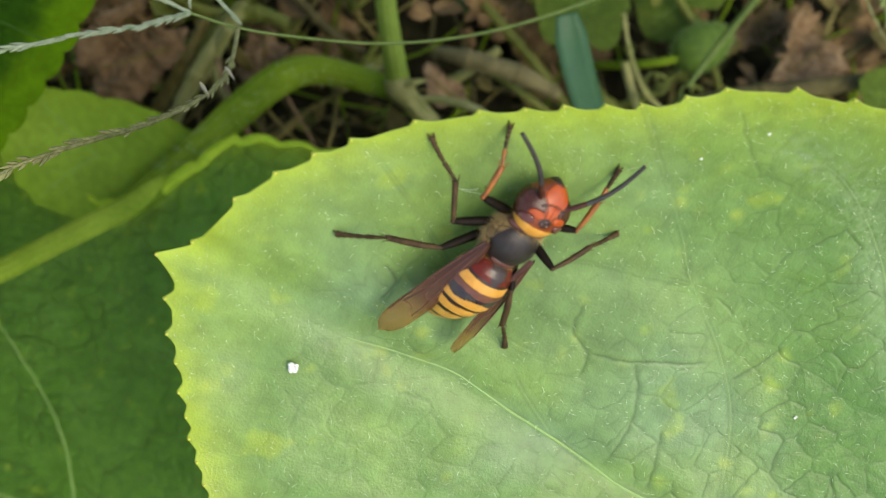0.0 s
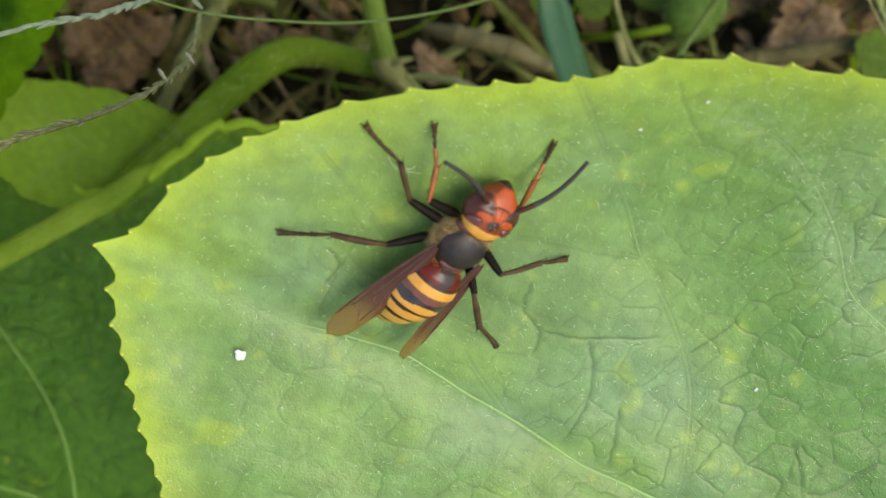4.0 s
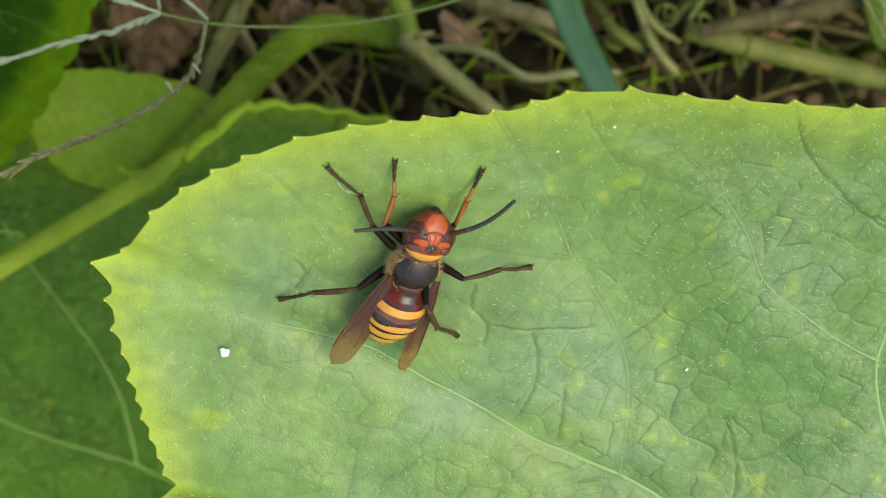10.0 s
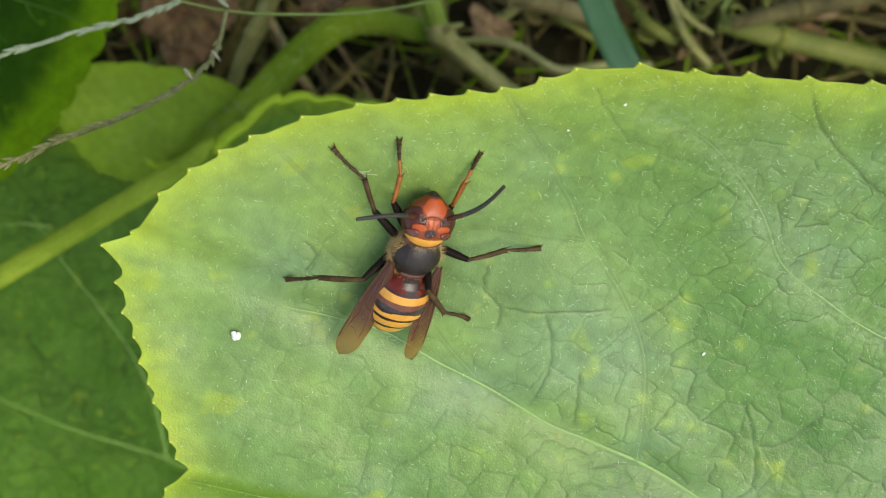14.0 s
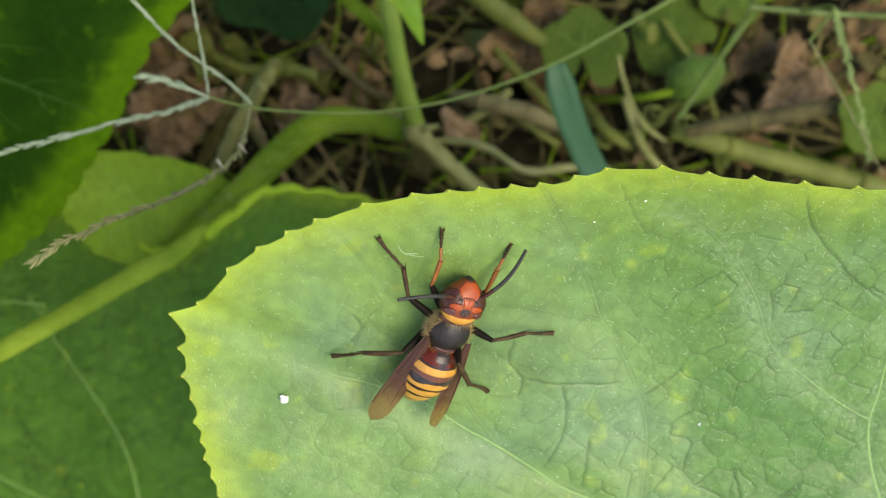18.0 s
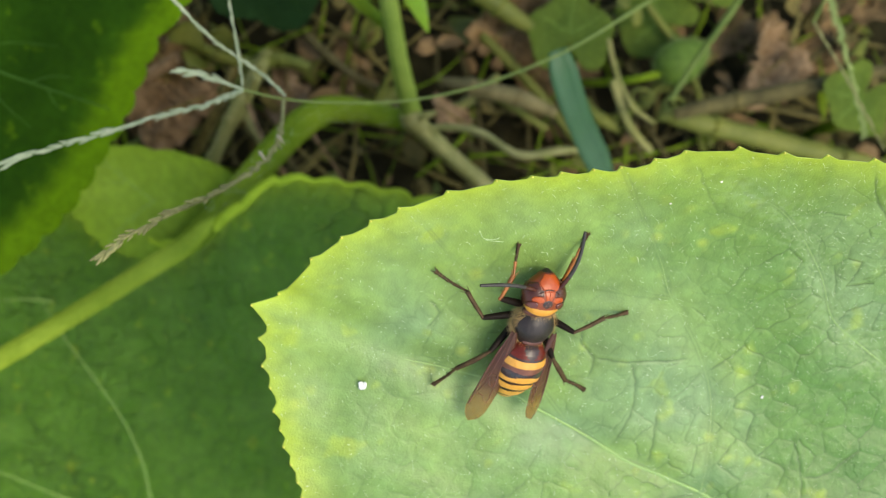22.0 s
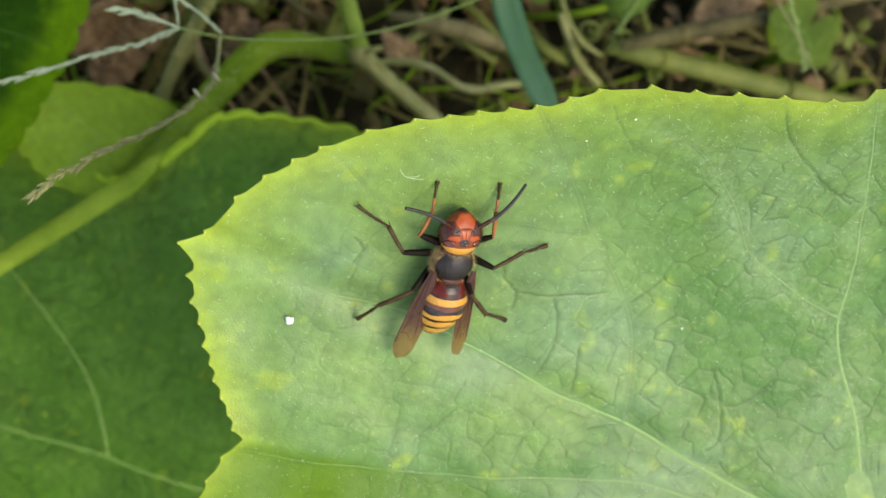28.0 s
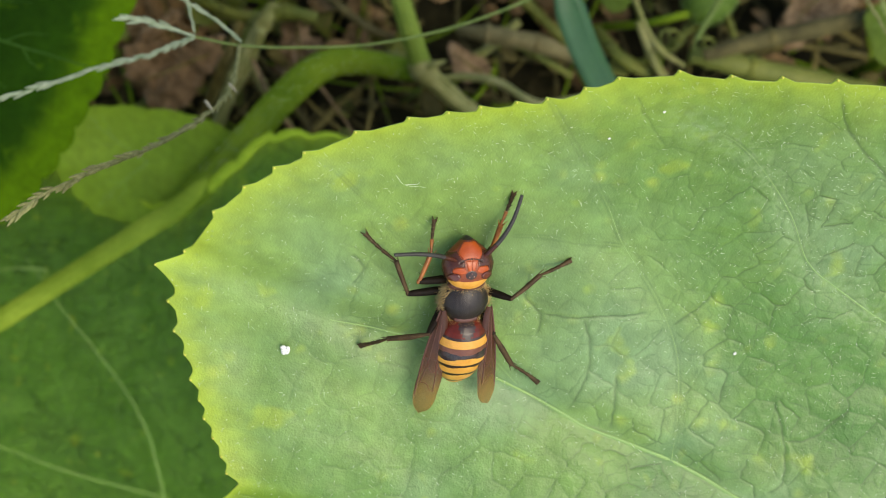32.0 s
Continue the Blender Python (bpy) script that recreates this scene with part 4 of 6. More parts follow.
plant("vine", "thick olive green vine in the shade", [(-0.0164, 0.1683, 0.0500), (-0.0021, 0.1488, 0.0500), (0.0163, 0.1365, 0.0500), (0.0318, 0.1309, 0.0400)], (4.0, 4.4, 4.4, 3.0), M_STEM_OLIVE)
plant("straw", "pale yellowish dry straw in the litter", [(-0.0869, 0.0932, 0.0400), (-0.0799, 0.1049, 0.0450), (-0.0682, 0.1090, 0.0500), (-0.0572, 0.1065, 0.0500)], (1.6, 2.4, 2.6, 2.0), M_STEM_OLIVE, "straw")
plant("straw", "brown dry straw leaning in the litter", [(-0.1047, 0.0580, 0.0300), (-0.0982, 0.0763, 0.0300), (-0.0911, 0.0907, 0.0400), (-0.0856, 0.1067, 0.0400)], (2.2, 2.5, 2.4, 2.0), M_STRAW, "straw")
plant("straw", "brown dry straw leaning in the litter", [(-0.1287, 0.0714, 0.0300), (-0.1208, 0.0761, 0.0300), (-0.1119, 0.0833, 0.0350), (-0.1065, 0.0910, 0.0300)], (2.4, 2.6, 2.5, 2.0), M_STEM_OLIVE, "straw")
plant("straw", "pale olive upright straw among litter", [(-0.0957, 0.0676, 0.0300), (-0.0898, 0.0771, 0.0400), (-0.0822, 0.0884, 0.0500), (-0.0768, 0.0992, 0.0600)], (2.4, 2.2, 2.0, 1.8), M_STEM_PALE, "straw")
plant("straw", "pale dry straw ending in a point", [(-0.0826, 0.0944, 0.0300), (-0.0783, 0.0859, 0.0300), (-0.0736, 0.0785, 0.0300), (-0.0627, 0.0663, 0.0200)], (1.8, 2.0, 1.2, 0.5), M_STEM_PALE, "straw")
plant("vine", "thin curved pale vine", [(0.0541, 0.1184, 0.0800), (0.0600, 0.1080, 0.0700), (0.0693, 0.0974, 0.0600), (0.0809, 0.0933, 0.0500)], (0.8, 1.0, 1.0, 0.8), M_STEM_PALE)
for i, (pts, r, m) in enumerate((
        ([(0.0132, 0.1292, 0.0300), (0.0366, 0.1077, 0.0300), (0.0566, 0.0868, 0.0250)], 2.2, M_STEM_OLIVE), ([(0.0636, 0.1095, 0.0500), (0.0719, 0.0931, 0.0450), (0.0826, 0.0834, 0.0400)], 1.8, M_STEM_PALE),
        ([(0.0795, 0.1449, 0.0400), (0.0984, 0.1184, 0.0400), (0.1113, 0.0890, 0.0300)], 1.5, M_STEM_OLIVE), ([(-0.0044, 0.1097, 0.0300), (0.0175, 0.1032, 0.0350), (0.0415, 0.0919, 0.0300)], 1.6, M_STEM_OLIVE),
        ([(0.1388, 0.0851, 0.0200), (0.1397, 0.1139, 0.0300), (0.1453, 0.1447, 0.0400)], 1.3, M_STRAW), ([(-0.0585, 0.1244, 0.0300), (-0.0402, 0.1098, 0.0300), (-0.0266, 0.1038, 0.0300)], 1.8, M_TWIG),
        ([(-0.1063, 0.1191, 0.0300), (-0.0842, 0.1104, 0.0350), (-0.0580, 0.1132, 0.0300)], 2.4, M_STEM_OLIVE), ([(0.1065, 0.1026, 0.0300), (0.1307, 0.1053, 0.0350), (0.1590, 0.1033, 0.0300)], 1.3, M_STRAW),
        ([(-0.0027, 0.0941, 0.0300), (0.0075, 0.1002, 0.0350), (0.0196, 0.1106, 0.0400)], 2.0, M_STEM_PALE), ([(0.0628, 0.0953, 0.0300), (0.0770, 0.1016, 0.0350), (0.0875, 0.1120, 0.0400)], 1.8, M_STEM_OLIVE),
        ([(0.0513, 0.1101, 0.0300), (0.0589, 0.0975, 0.0400), (0.0730, 0.0916, 0.0350)], 2.6, M_STEM_OLIVE), ([(-0.0374, 0.0920, 0.0200), (-0.0291, 0.0993, 0.0300), (-0.0233, 0.1106, 0.0400)], 1.6, M_STEM_OLIVE),
        ([(-0.0585, 0.0710, 0.0200), (-0.0458, 0.0827, 0.0200), (-0.0309, 0.0927, 0.0300)], 1.0, M_STRAW), ([(-0.0704, 0.0903, 0.0200), (-0.0543, 0.0756, 0.0200), (-0.0383, 0.0631, 0.0200)], 0.7, M_STRAW))):
    plant("vine" if m in (M_STEM_OLIVE, M_STEM_PALE) else "straw", "dull thin vine tangled in the litter" if m in (M_STEM_OLIVE, M_STEM_PALE) else "thin dry straw tangled in the litter",
          pts, (r * 0.9, r, r * 0.8), m, "vine" if m in (M_STEM_OLIVE, M_STEM_PALE) else "straw", "thin stems tangled in the litter", 8)


def blade_mesh(name, pts, width, material, parent, label=""):
    """A folded strip leaf."""
    inv = parent.matrix_world.inverted()
    line = curve_points([inv @ Vector(q) for q in pts], 8)
    n = len(line)
    verts, faces = [], []
    for i, q in enumerate(line):
        d = (line[min(i + 1, n - 1)] - line[max(i - 1, 0)]).normalized()
        s = d.cross(Vector((0, 0, 1))).normalized()
        u = s.cross(d)
        f = i / (n - 1)
        w = width * MM * (min(1.0, f * 2 + 0.66)) * min(1.0, (1 - f) * 3 + 0.15) / 2
        for k, h in ((-1, 0.25), (-0.5, 0.08), (0, 0), (0.5, 0.08), (1, 0.25)):
            verts.append(q + s * w * k + u * w * h)
        for k, h in ((1, 0.25), (0, 0), (-1, 0.25)):
            verts.append(q + s * w * k * 0.98 + u * (w * h - 0.00025))
    for i in range(n - 1):
        for k in range(8):
            a, b = i * 8 + k, i * 8 + (k + 1) % 8
            faces.append((a, b, b + 8, a + 8))
    faces += [tuple(range(7, -1, -1)), tuple(range((n - 1) * 8, n * 8))]
    return raw(name, verts, faces, material, parent, label)


def seed_spike(parent, label, pts, material, thickness, count, seed, bare=0.0, splay=(0.02, 0.16)):
    """A finger of crabgrass: a thin axis with overlapping grains pressed to it."""
    rng = random.Random(seed)
    line = curve_points(pts, 10)
    base = rod("seed_spike", parent, pts, [thickness * 0.55, thickness * 0.5, thickness * 0.3], material, label, 6, 1.0, 0.15, seed)
    inv = parent.matrix_world.inverted()
    line = [inv @ q for q in line]
    bm = bmesh.new()
    egg(bm, (0, 0, 1.0 * MM), (0.40 * MM * thickness, 0.32 * MM * thickness, 1.5 * MM), None, 6, 5, lambda x, y, z: (x * (1 - 0.5 * z), y * (1 - 0.5 * z), z))
    first = part("grain", bm, material, base)
    for i in range(count):
        f = bare + (1 - bare) * (i + rng.uniform(0, 0.9)) / count
        k = min(int(f * (len(line) - 1)), len(line) - 2)
        d = (line[k + 1] - line[k]).normalized()
        q = line[k].lerp(line[k + 1], f * (len(line) - 1) - k)
        s = d.cross(Vector((0, 0, 1))).normalized() * rng.choice((-1, 1) if bare else ((1, 1, 1, -1) if i % 2 else (-1, -1, -1, 1)))
        way = (d + s * rng.uniform(*splay) + Vector((0, 0, rng.uniform(-0.1, 0.15)))).normalized()
        ob = first if i == 0 else new("grain", first.data)
        ob.parent = base
        k = rng.uniform(0.7, 1.35)
        ob.matrix_basis = Matrix.Translation(q + s * 0.38 * MM * thickness) @ way.to_track_quat("Z", "Y").to_matrix().to_4x4() @ Matrix.Diagonal((k, k, k, 1))
    return base


crab = rooted("crabgrass", "crabgrass with whitish finger-like seed spikes", "grass", [(0.0856, 0.1385, 0.1800)][0])
rod("stem", crab, [(-0.0822, 0.0544, 0.2540), (-0.0722, 0.0532, 0.2520), (-0.0596, 0.0534, 0.2500), (-0.0391, 0.0572, 0.2400), (-0.0155, 0.0666, 0.2250), (0.0102, 0.0812, 0.2100), (0.0333, 0.0978, 0.2000), (0.0596, 0.1172, 0.1900), (0.0856, 0.1385, 0.1800)],
    (0.28, 0.32, 0.34, 0.34, 0.38, 0.44, 0.52, 0.6, 0.65), M_GRASS, "thin green stem", 8)
rod("lower_stem", crab, [(0.0856, 0.1385, 0.1800)] + [(0.16, 0.24, 0.1), (0.17, 0.25, -0.005)], (0.8, 0.9, 1.0), M_GRASS, "", 8)
seed_spike(crab, "whitish green seed spike", [(-0.0822, 0.0544, 0.2540), (-0.0908, 0.0490, 0.2600), (-0.1034, 0.0440, 0.2650), (-0.1167, 0.0378, 0.2700), (-0.1306, 0.0318, 0.2750), (-0.1346, 0.0296, 0.2760)], M_SPIKE, 0.68, 62, 1, 0.0, (0.05, 0.3))
seed_spike(crab, "whitish green seed spike stub", [(-0.0822, 0.0544, 0.2540), (-0.0893, 0.0559, 0.2580), (-0.0986, 0.0567, 0.2620)], M_SPIKE, 0.85, 18, 2, 0.3, (0.05, 0.35))
seed_spike(crab, "whitish green seed spike", [(-0.0715, 0.0541, 0.2520), (-0.0794, 0.0594, 0.2560), (-0.0904, 0.0650, 0.2620), (-0.0998, 0.0725, 0.2680), (-0.1102, 0.0807, 0.2750), (-0.1192, 0.0892, 0.2800)], M_SPIKE, 0.52, 50, 3)
seed_spike(crab, "thin pale seed spike", [(-0.0822, 0.0553, 0.2540), (-0.0839, 0.0632, 0.2600), (-0.0866, 0.0735, 0.2680), (-0.0885, 0.0824, 0.2750), (-0.0900, 0.0929, 0.2800)], M_SPIKE, 0.46, 28, 4)
seed_spike(crab, "olive brown drooping seed spike", [(-0.0719, 0.0532, 0.2520), (-0.0726, 0.0430, 0.2600), (-0.0761, 0.0343, 0.2720), (-0.0853, 0.0249, 0.2850), (-0.0958, 0.0171, 0.3000), (-0.1040, 0.0106, 0.3120), (-0.1100, 0.0046, 0.3180)], M_SPIKE_BROWN, 0.85, 58, 5, 0.12, (0.08, 0.42))
for q, way in zip([(-0.0778, 0.0364, 0.2720), (-0.0735, 0.0423, 0.2620)], ((0.8, -1.0, 0.2), (0.8, -0.9, 0.2))):
    q, way = Vector(q), Vector(way).normalized()
    rod("spikelet", crab, [q, q + way * 0.0013, q + way * 0.0034], (0.2, 0.48, 0.06), M_PAPERY, "pale papery spikelet", 7)
crab2 = rooted("crabgrass", "crabgrass with thin brownish seed spikes", "grass", (0.19, 0.17, -0.003))
rod("stem", crab2, [(0.19, 0.17, -0.004)] + [(0.1518, 0.1288, 0.1300), (0.1195, 0.1242, 0.1400), (0.1036, 0.1238, 0.1400), (0.0859, 0.1236, 0.1400)], (1.0, 0.9, 1.0, 1.1, 1.0), M_GRASS, "", 8)
rod("stem", crab2, [(0.19, 0.17, -0.004)] + [(0.0994, 0.1448, 0.1400), (0.0903, 0.1237, 0.1200), (0.0822, 0.1073, 0.1000), (0.0758, 0.0942, 0.0900)], (1.0, 1.2, 1.3, 1.2, 0.9), M_GRASS, "", 8)
seed_spike(crab2, "brownish seed spike", [(0.0858, 0.0958, 0.2050), (0.0950, 0.0860, 0.2000), (0.1040, 0.0757, 0.1950), (0.1140, 0.0626, 0.1900)], M_SPIKE_BROWN, 0.6, 22, 6)
seed_spike(crab2, "green seed spike", [(0.1080, 0.1202, 0.1600), (0.1109, 0.1110, 0.1600), (0.1149, 0.0981, 0.1600), (0.1238, 0.0839, 0.1500), (0.1258, 0.0726, 0.1500)], M_SPIKE_GREEN, 1.15, 34, 7, 0.0, (0.15, 0.6))
rod("stem", crab2, [(0.1036, 0.1238, 0.1400), (0.1080, 0.1202, 0.1600)] + [(0.0858, 0.0958, 0.2050)], (0.7, 0.6, 0.5), M_GRASS, "", 8)
tuft = rooted("grass", "broad blue-green grass leaf rising from the litter", "grass", (0.09, 0.03, -0.004))
blade_mesh("blade", [(0.0205, 0.0968, 0.1450), (0.0235, 0.0892, 0.1420), (0.0287, 0.0801, 0.1350), (0.0357, 0.0715, 0.1250), (0.0449, 0.0605, 0.1150), (0.0569, 0.0461, 0.1000)], 10.2, M_BLADE, tuft)
rod("stem", tuft, [(0.0569, 0.0461, 0.1000)] + [(0.08, 0.035, 0.05), (0.09, 0.03, -0.004)], (0.9, 1.1, 1.3), M_GRASS, "", 8)


# ---- litter ----
def dry_leaf(label, x, y, z, size, seed, material=M_DRY):
    """A withered, crumpled leaf: its blade and midrib."""
    rng = random.Random(seed)
    verts, faces = [], []
    curl, tw = rng.uniform(10, 30), rng.uniform(0, math.tau)
    jag = [rng.uniform(-0.14, 0.14) for _ in range(64)]
    rings, n = 19, 64

    def height(px, py):
        q = Vector((px * 60 + seed, py * 60, seed))
        folds = 0.42 * abs(noise.noise(q * 1.6 + Vector((5, 3, 1)))) + 0.20 * abs(noise.noise(q * 4.2)) + 0.07 * abs(noise.noise(q * 9))
        return size * (0.25 * noise.noise(q) + 0.1 * noise.noise(q * 3) - folds) + curl * 0.35 * py * py
    for side in (0, 1):
        for i in range(rings):
            for k in range(n):
                a = math.tau * k / n
                r = size * (1 + 0.25 * math.sin(3 * a + seed) + jag[k]) * (i + 0.02) / (rings - 1)
                px, py = math.cos(a) * r, math.sin(a) * r * 0.7
                verts.append((px, py, height(px, py) - side * 0.0004))
    half = rings * n
    for side in (0, 1):
        for i in range(rings - 1):
            for k in range(n):
                a, b, j = side * half + i * n, side * half + (i + 1) * n, (k + 1) % n
                f = (a + k, b + k, b + j, a + j)
                faces.append(f if side == 0 else f[::-1])
    last = half - n
    for k in range(n):
        j = (k + 1) % n
        faces.append((last + k, last + half + k, last + half + j, last + j))
    ob = group_of("dry_leaf", label, "dry leaf", Matrix.Translation((x, y, z)) @ pose(0, 0, 0, rng.uniform(-25, 25), rng.uniform(-25, 25), math.degrees(tw)))
    raw("blade", verts, faces, material, ob)
    bm = bmesh.new()
    tube(bm, [(px, 0, height(px, 0) + 0.0002) for px in np.linspace(-0.85 * size, 0.85 * size, 24)], (0.0006, 0.0005, 0.0002), 6, 1)
    part("midrib", bm, M_STRAW, ob)
    return ob


for i, (p, s) in enumerate(zip([(-0.1147, 0.1091, 0.0300), (0.0287, 0.1355, 0.0300), (0.1378, 0.1243, 0.0300), (0.1239, 0.1424, 0.0200), (0.1762, 0.1607, 0.0300), (-0.0379, 0.1118, 0.0100), (-0.0222, 0.1581, 0.0200), (0.1607, 0.1353, 0.0200), (-0.1255, 0.0945, 0.0200), (0.0474, 0.1103, 0.0100)], (0.024, 0.02, 0.02, 0.014, 0.02, 0.016, 0.018, 0.014, 0.02, 0.018))):
    dry_leaf("crumpled dry brown leaf in the litter", *p, s, 30 + i)
for i, (p, s) in enumerate(zip([(0.0469, 0.1285, 0.0450), (0.0860, 0.1384, 0.0350), (0.1545, 0.1020, 0.0800), (0.1076, 0.1623, 0.0400), (-0.0755, 0.1405, 0.0700)], (0.017, 0.017, 0.014, 0.016, 0.024))):
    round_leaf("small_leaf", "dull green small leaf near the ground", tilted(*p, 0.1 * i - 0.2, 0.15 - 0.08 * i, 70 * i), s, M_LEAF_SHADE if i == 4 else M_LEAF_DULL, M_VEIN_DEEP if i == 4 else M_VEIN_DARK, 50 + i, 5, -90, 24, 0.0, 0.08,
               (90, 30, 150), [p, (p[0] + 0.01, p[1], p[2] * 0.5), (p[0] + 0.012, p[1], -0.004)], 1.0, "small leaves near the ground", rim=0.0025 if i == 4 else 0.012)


for p, size, seed in (((-0.1110, 0.0870, 0.046), 0.0185, 61), ((0.1345, 0.1210, 0.046), 0.0190, 64), ((-0.0002, 0.0935, 0.045), 0.0085, 66), ((-0.0640, 0.1010, 0.030), 0.0120, 67)):
    dry_leaf("crumpled pale tan dry leaf on the litter", *p, size, seed, M_TAN)
plant("straw", "broad flat straw-coloured dry stem", [(-0.0735, 0.1120, 0.0450), (-0.0768, 0.1037, 0.0520), (-0.0864, 0.0836, 0.0520), (-0.0933, 0.0656, 0.0450)], (2.6, 3.0, 2.8, 2.3), M_STEM_PALE, "straw")
plant("twig", "short pale grey dry stick", [(-0.1215, 0.0972, 0.0500), (-0.1193, 0.0988, 0.0500), (-0.1089, 0.1054, 0.0520), (-0.1070, 0.1066, 0.0520)], (2.2, 2.5, 2.5, 2.2), M_TAN, "twig")
plant("straw", "thin tan dry straw across the litter", [(-0.0802, 0.0898, 0.0560), (-0.0724, 0.0735, 0.0560), (-0.0651, 0.0639, 0.0540), (-0.0600, 0.0570, 0.0400)], (0.7, 0.95, 0.9, 0.6), M_TAN, "straw")
plant("straw", "thin tan dry straw across the litter", [(-0.0590, 0.0870, 0.0500), (-0.0540, 0.0795, 0.0520), (-0.0429, 0.0645, 0.0500), (-0.0380, 0.0570, 0.0400)], (0.3, 0.4, 0.4, 0.3), M_TAN, "straw")
plant("straw", "pale brown flat withered stalk", [(-0.0030, 0.1060, 0.0420), (0.0066, 0.1029, 0.0500), (0.0240, 0.1000, 0.0510), (0.0416, 0.0966, 0.0420)], (2.2, 3.4, 3.6, 2.4), M_STRAW_PALE, "straw")


def young_gourd():
    """A small green fruit covered with soft spines, lying in the litter."""
    fruit = group_of("young_gourd", "small hairy green young gourd lying in the litter", "fruit", pose(0.0922, 0.1195, 0.0500, 20, 10, 35))
    bm = bmesh.new()
    egg(bm, (0, 0, 0), (0.0125, 0.0085, 0.0080), None, 40, 24, lambda x, y, z: (x, y * (1 - 0.25 * x), z * (1 - 0.25 * x)))
    part("body", bm, M_GOURD, fruit)
    rng = random.Random(12)
    items = []
    for _ in range(900):
        q = Vector((rng.gauss(0, 1), rng.gauss(0, 1), rng.gauss(0, 1))).normalized()
        k = 1 - 0.25 * q.x
        root = Vector((q.x * 0.0124, q.y * 0.0084 * k, q.z * 0.0079 * k))
        items.append((root, (q + Vector((rng.uniform(-0.3, 0.3), rng.uniform(-0.3, 0.3), 0))).normalized() * rng.uniform(0.0012, 0.0024), 0.00011))
    tagged(raw("spine", *spikes(items), M_GOURD_HAIR, fruit, "soft pale green spines"), kind="stuff")
    bm = bmesh.new()
    tube(bm, [(-0.0118, 0, 0), (-0.022, 0.002, -0.012), (-0.03, 0.004, -0.052)], (0.0016, 0.0015, 0.0016), 10, 6)
    part("fruit_stalk", bm, M_STEM, fruit)
    return fruit


young_gourd()


def litter():
    """Straw, bits of stem and fine rubbish on the soil."""
    rng = random.Random(9)
    for mat_, label, count, seed in ((M_STRAW, "matted straw-coloured dry stems on soil", 280, 1), (M_TWIG, "dark brown rotten stems and roots", 420, 2), (M_STEM, "fine green stems between the litter", 300, 3)):
        bm = bmesh.new()
        for _ in range(count):
            x, y = rng.uniform(-0.22, 0.28), rng.uniform(-0.14, 0.26)
            a, k = rng.uniform(0, math.tau), rng.uniform(0.012, 0.05)
            z, r = rng.uniform(0.0, 0.02), rng.uniform(0.25, 1.1) * MM
            dx, dy = math.cos(a) * k, math.sin(a) * k
            tube(bm, [(x - dx, y - dy, z + rng.uniform(-0.004, 0.01)), (x + rng.uniform(-1, 1) * 0.006, y + rng.uniform(-1, 1) * 0.006, z + 0.004), (x + dx, y + dy, z + rng.uniform(-0.004, 0.012))], (r, r, r * 0.5), 5, 4)
        tagged(link("plant_litter", bm, mat_), label, "litter", kind="stuff")


litter()


def crumbs(material, label, count, seed):
    """Bits of broken leaf lying among the straw."""
    rng = random.Random(seed)
    verts, faces = [], []
    for _ in range(count):
        x, y, z = rng.uniform(-0.2, 0.27), rng.uniform(-0.06, 0.26), rng.uniform(0.004, 0.045)
        size, n = rng.uniform(0.0025, 0.009), rng.randint(6, 9)
        turn = pose(x, y, z, rng.uniform(-50, 50), rng.uniform(-50, 50), rng.uniform(0, 360))
        k, stretch, curl = len(verts), rng.uniform(0.35, 1.0), rng.uniform(-40, 60)
        outline = []
        for j in range(n):
            a, r = math.tau * j / n, size * rng.uniform(0.6, 1.15)
            outline.append((r * math.cos(a), r * math.sin(a) * stretch))
        for drop in (0, 0.0003):
            verts.append(turn @ Vector((0, 0, -drop)))
            for px, py in outline:
                verts.append(turn @ Vector((px * 0.55, py * 0.55, curl * px * px * 0.3 + rng.uniform(-1, 1) * size * 0.08 - drop)))
            for px, py in outline:
                verts.append(turn @ Vector((px, py, curl * px * px + rng.uniform(-1, 1) * size * 0.12 - drop)))
        for layer in (0, 1):
            o = k + layer * (2 * n + 1)
            for j in range(n):
                i = (j + 1) % n
                faces.append((o, o + 1 + j, o + 1 + i))
                faces.append((o + 1 + j, o + 1 + n + j, o + 1 + n + i, o + 1 + i))
        for j in range(n):
            i = (j + 1) % n
            faces.append((k + 1 + n + j, k + 3 * n + 2 + j, k + 3 * n + 2 + i, k + 1 + n + i))
    return tagged(raw("leaf_litter", verts, faces, material), label, "litter", kind="stuff")


crumbs(M_DRY, "broken brown leaf bits on dark soil", 330, 21)
crumbs(M_STRAW, "withered straw-coloured leaf bits on soil", 260, 23)
crumbs(M_STEM_OLIVE, "olive withered leaf bits in the litter", 420, 22)


def tendril(p, seed):
    bm = bmesh.new()
    pts = [(0, 0, -0.03)]
    for i in range(22):
        a, r = i * 0.55, 0.0052 * (1 - i / 30)
        pts.append((r * math.cos(a), r * math.sin(a), 0.0006 * i))
    tube(bm, pts, (0.0007, 0.0006, 0.0005, 0.0003), 7, 4)
    ob = link("tendril", bm, M_STEM_OLIVE)
    ob.matrix_world = Matrix.Translation(p)
    return tagged(ob, "pale curled vine tendril", "tendril")


for p in [(0.0868, 0.0982, 0.0550), (0.0750, 0.1018, 0.0500)]:
    tendril(p, 1)


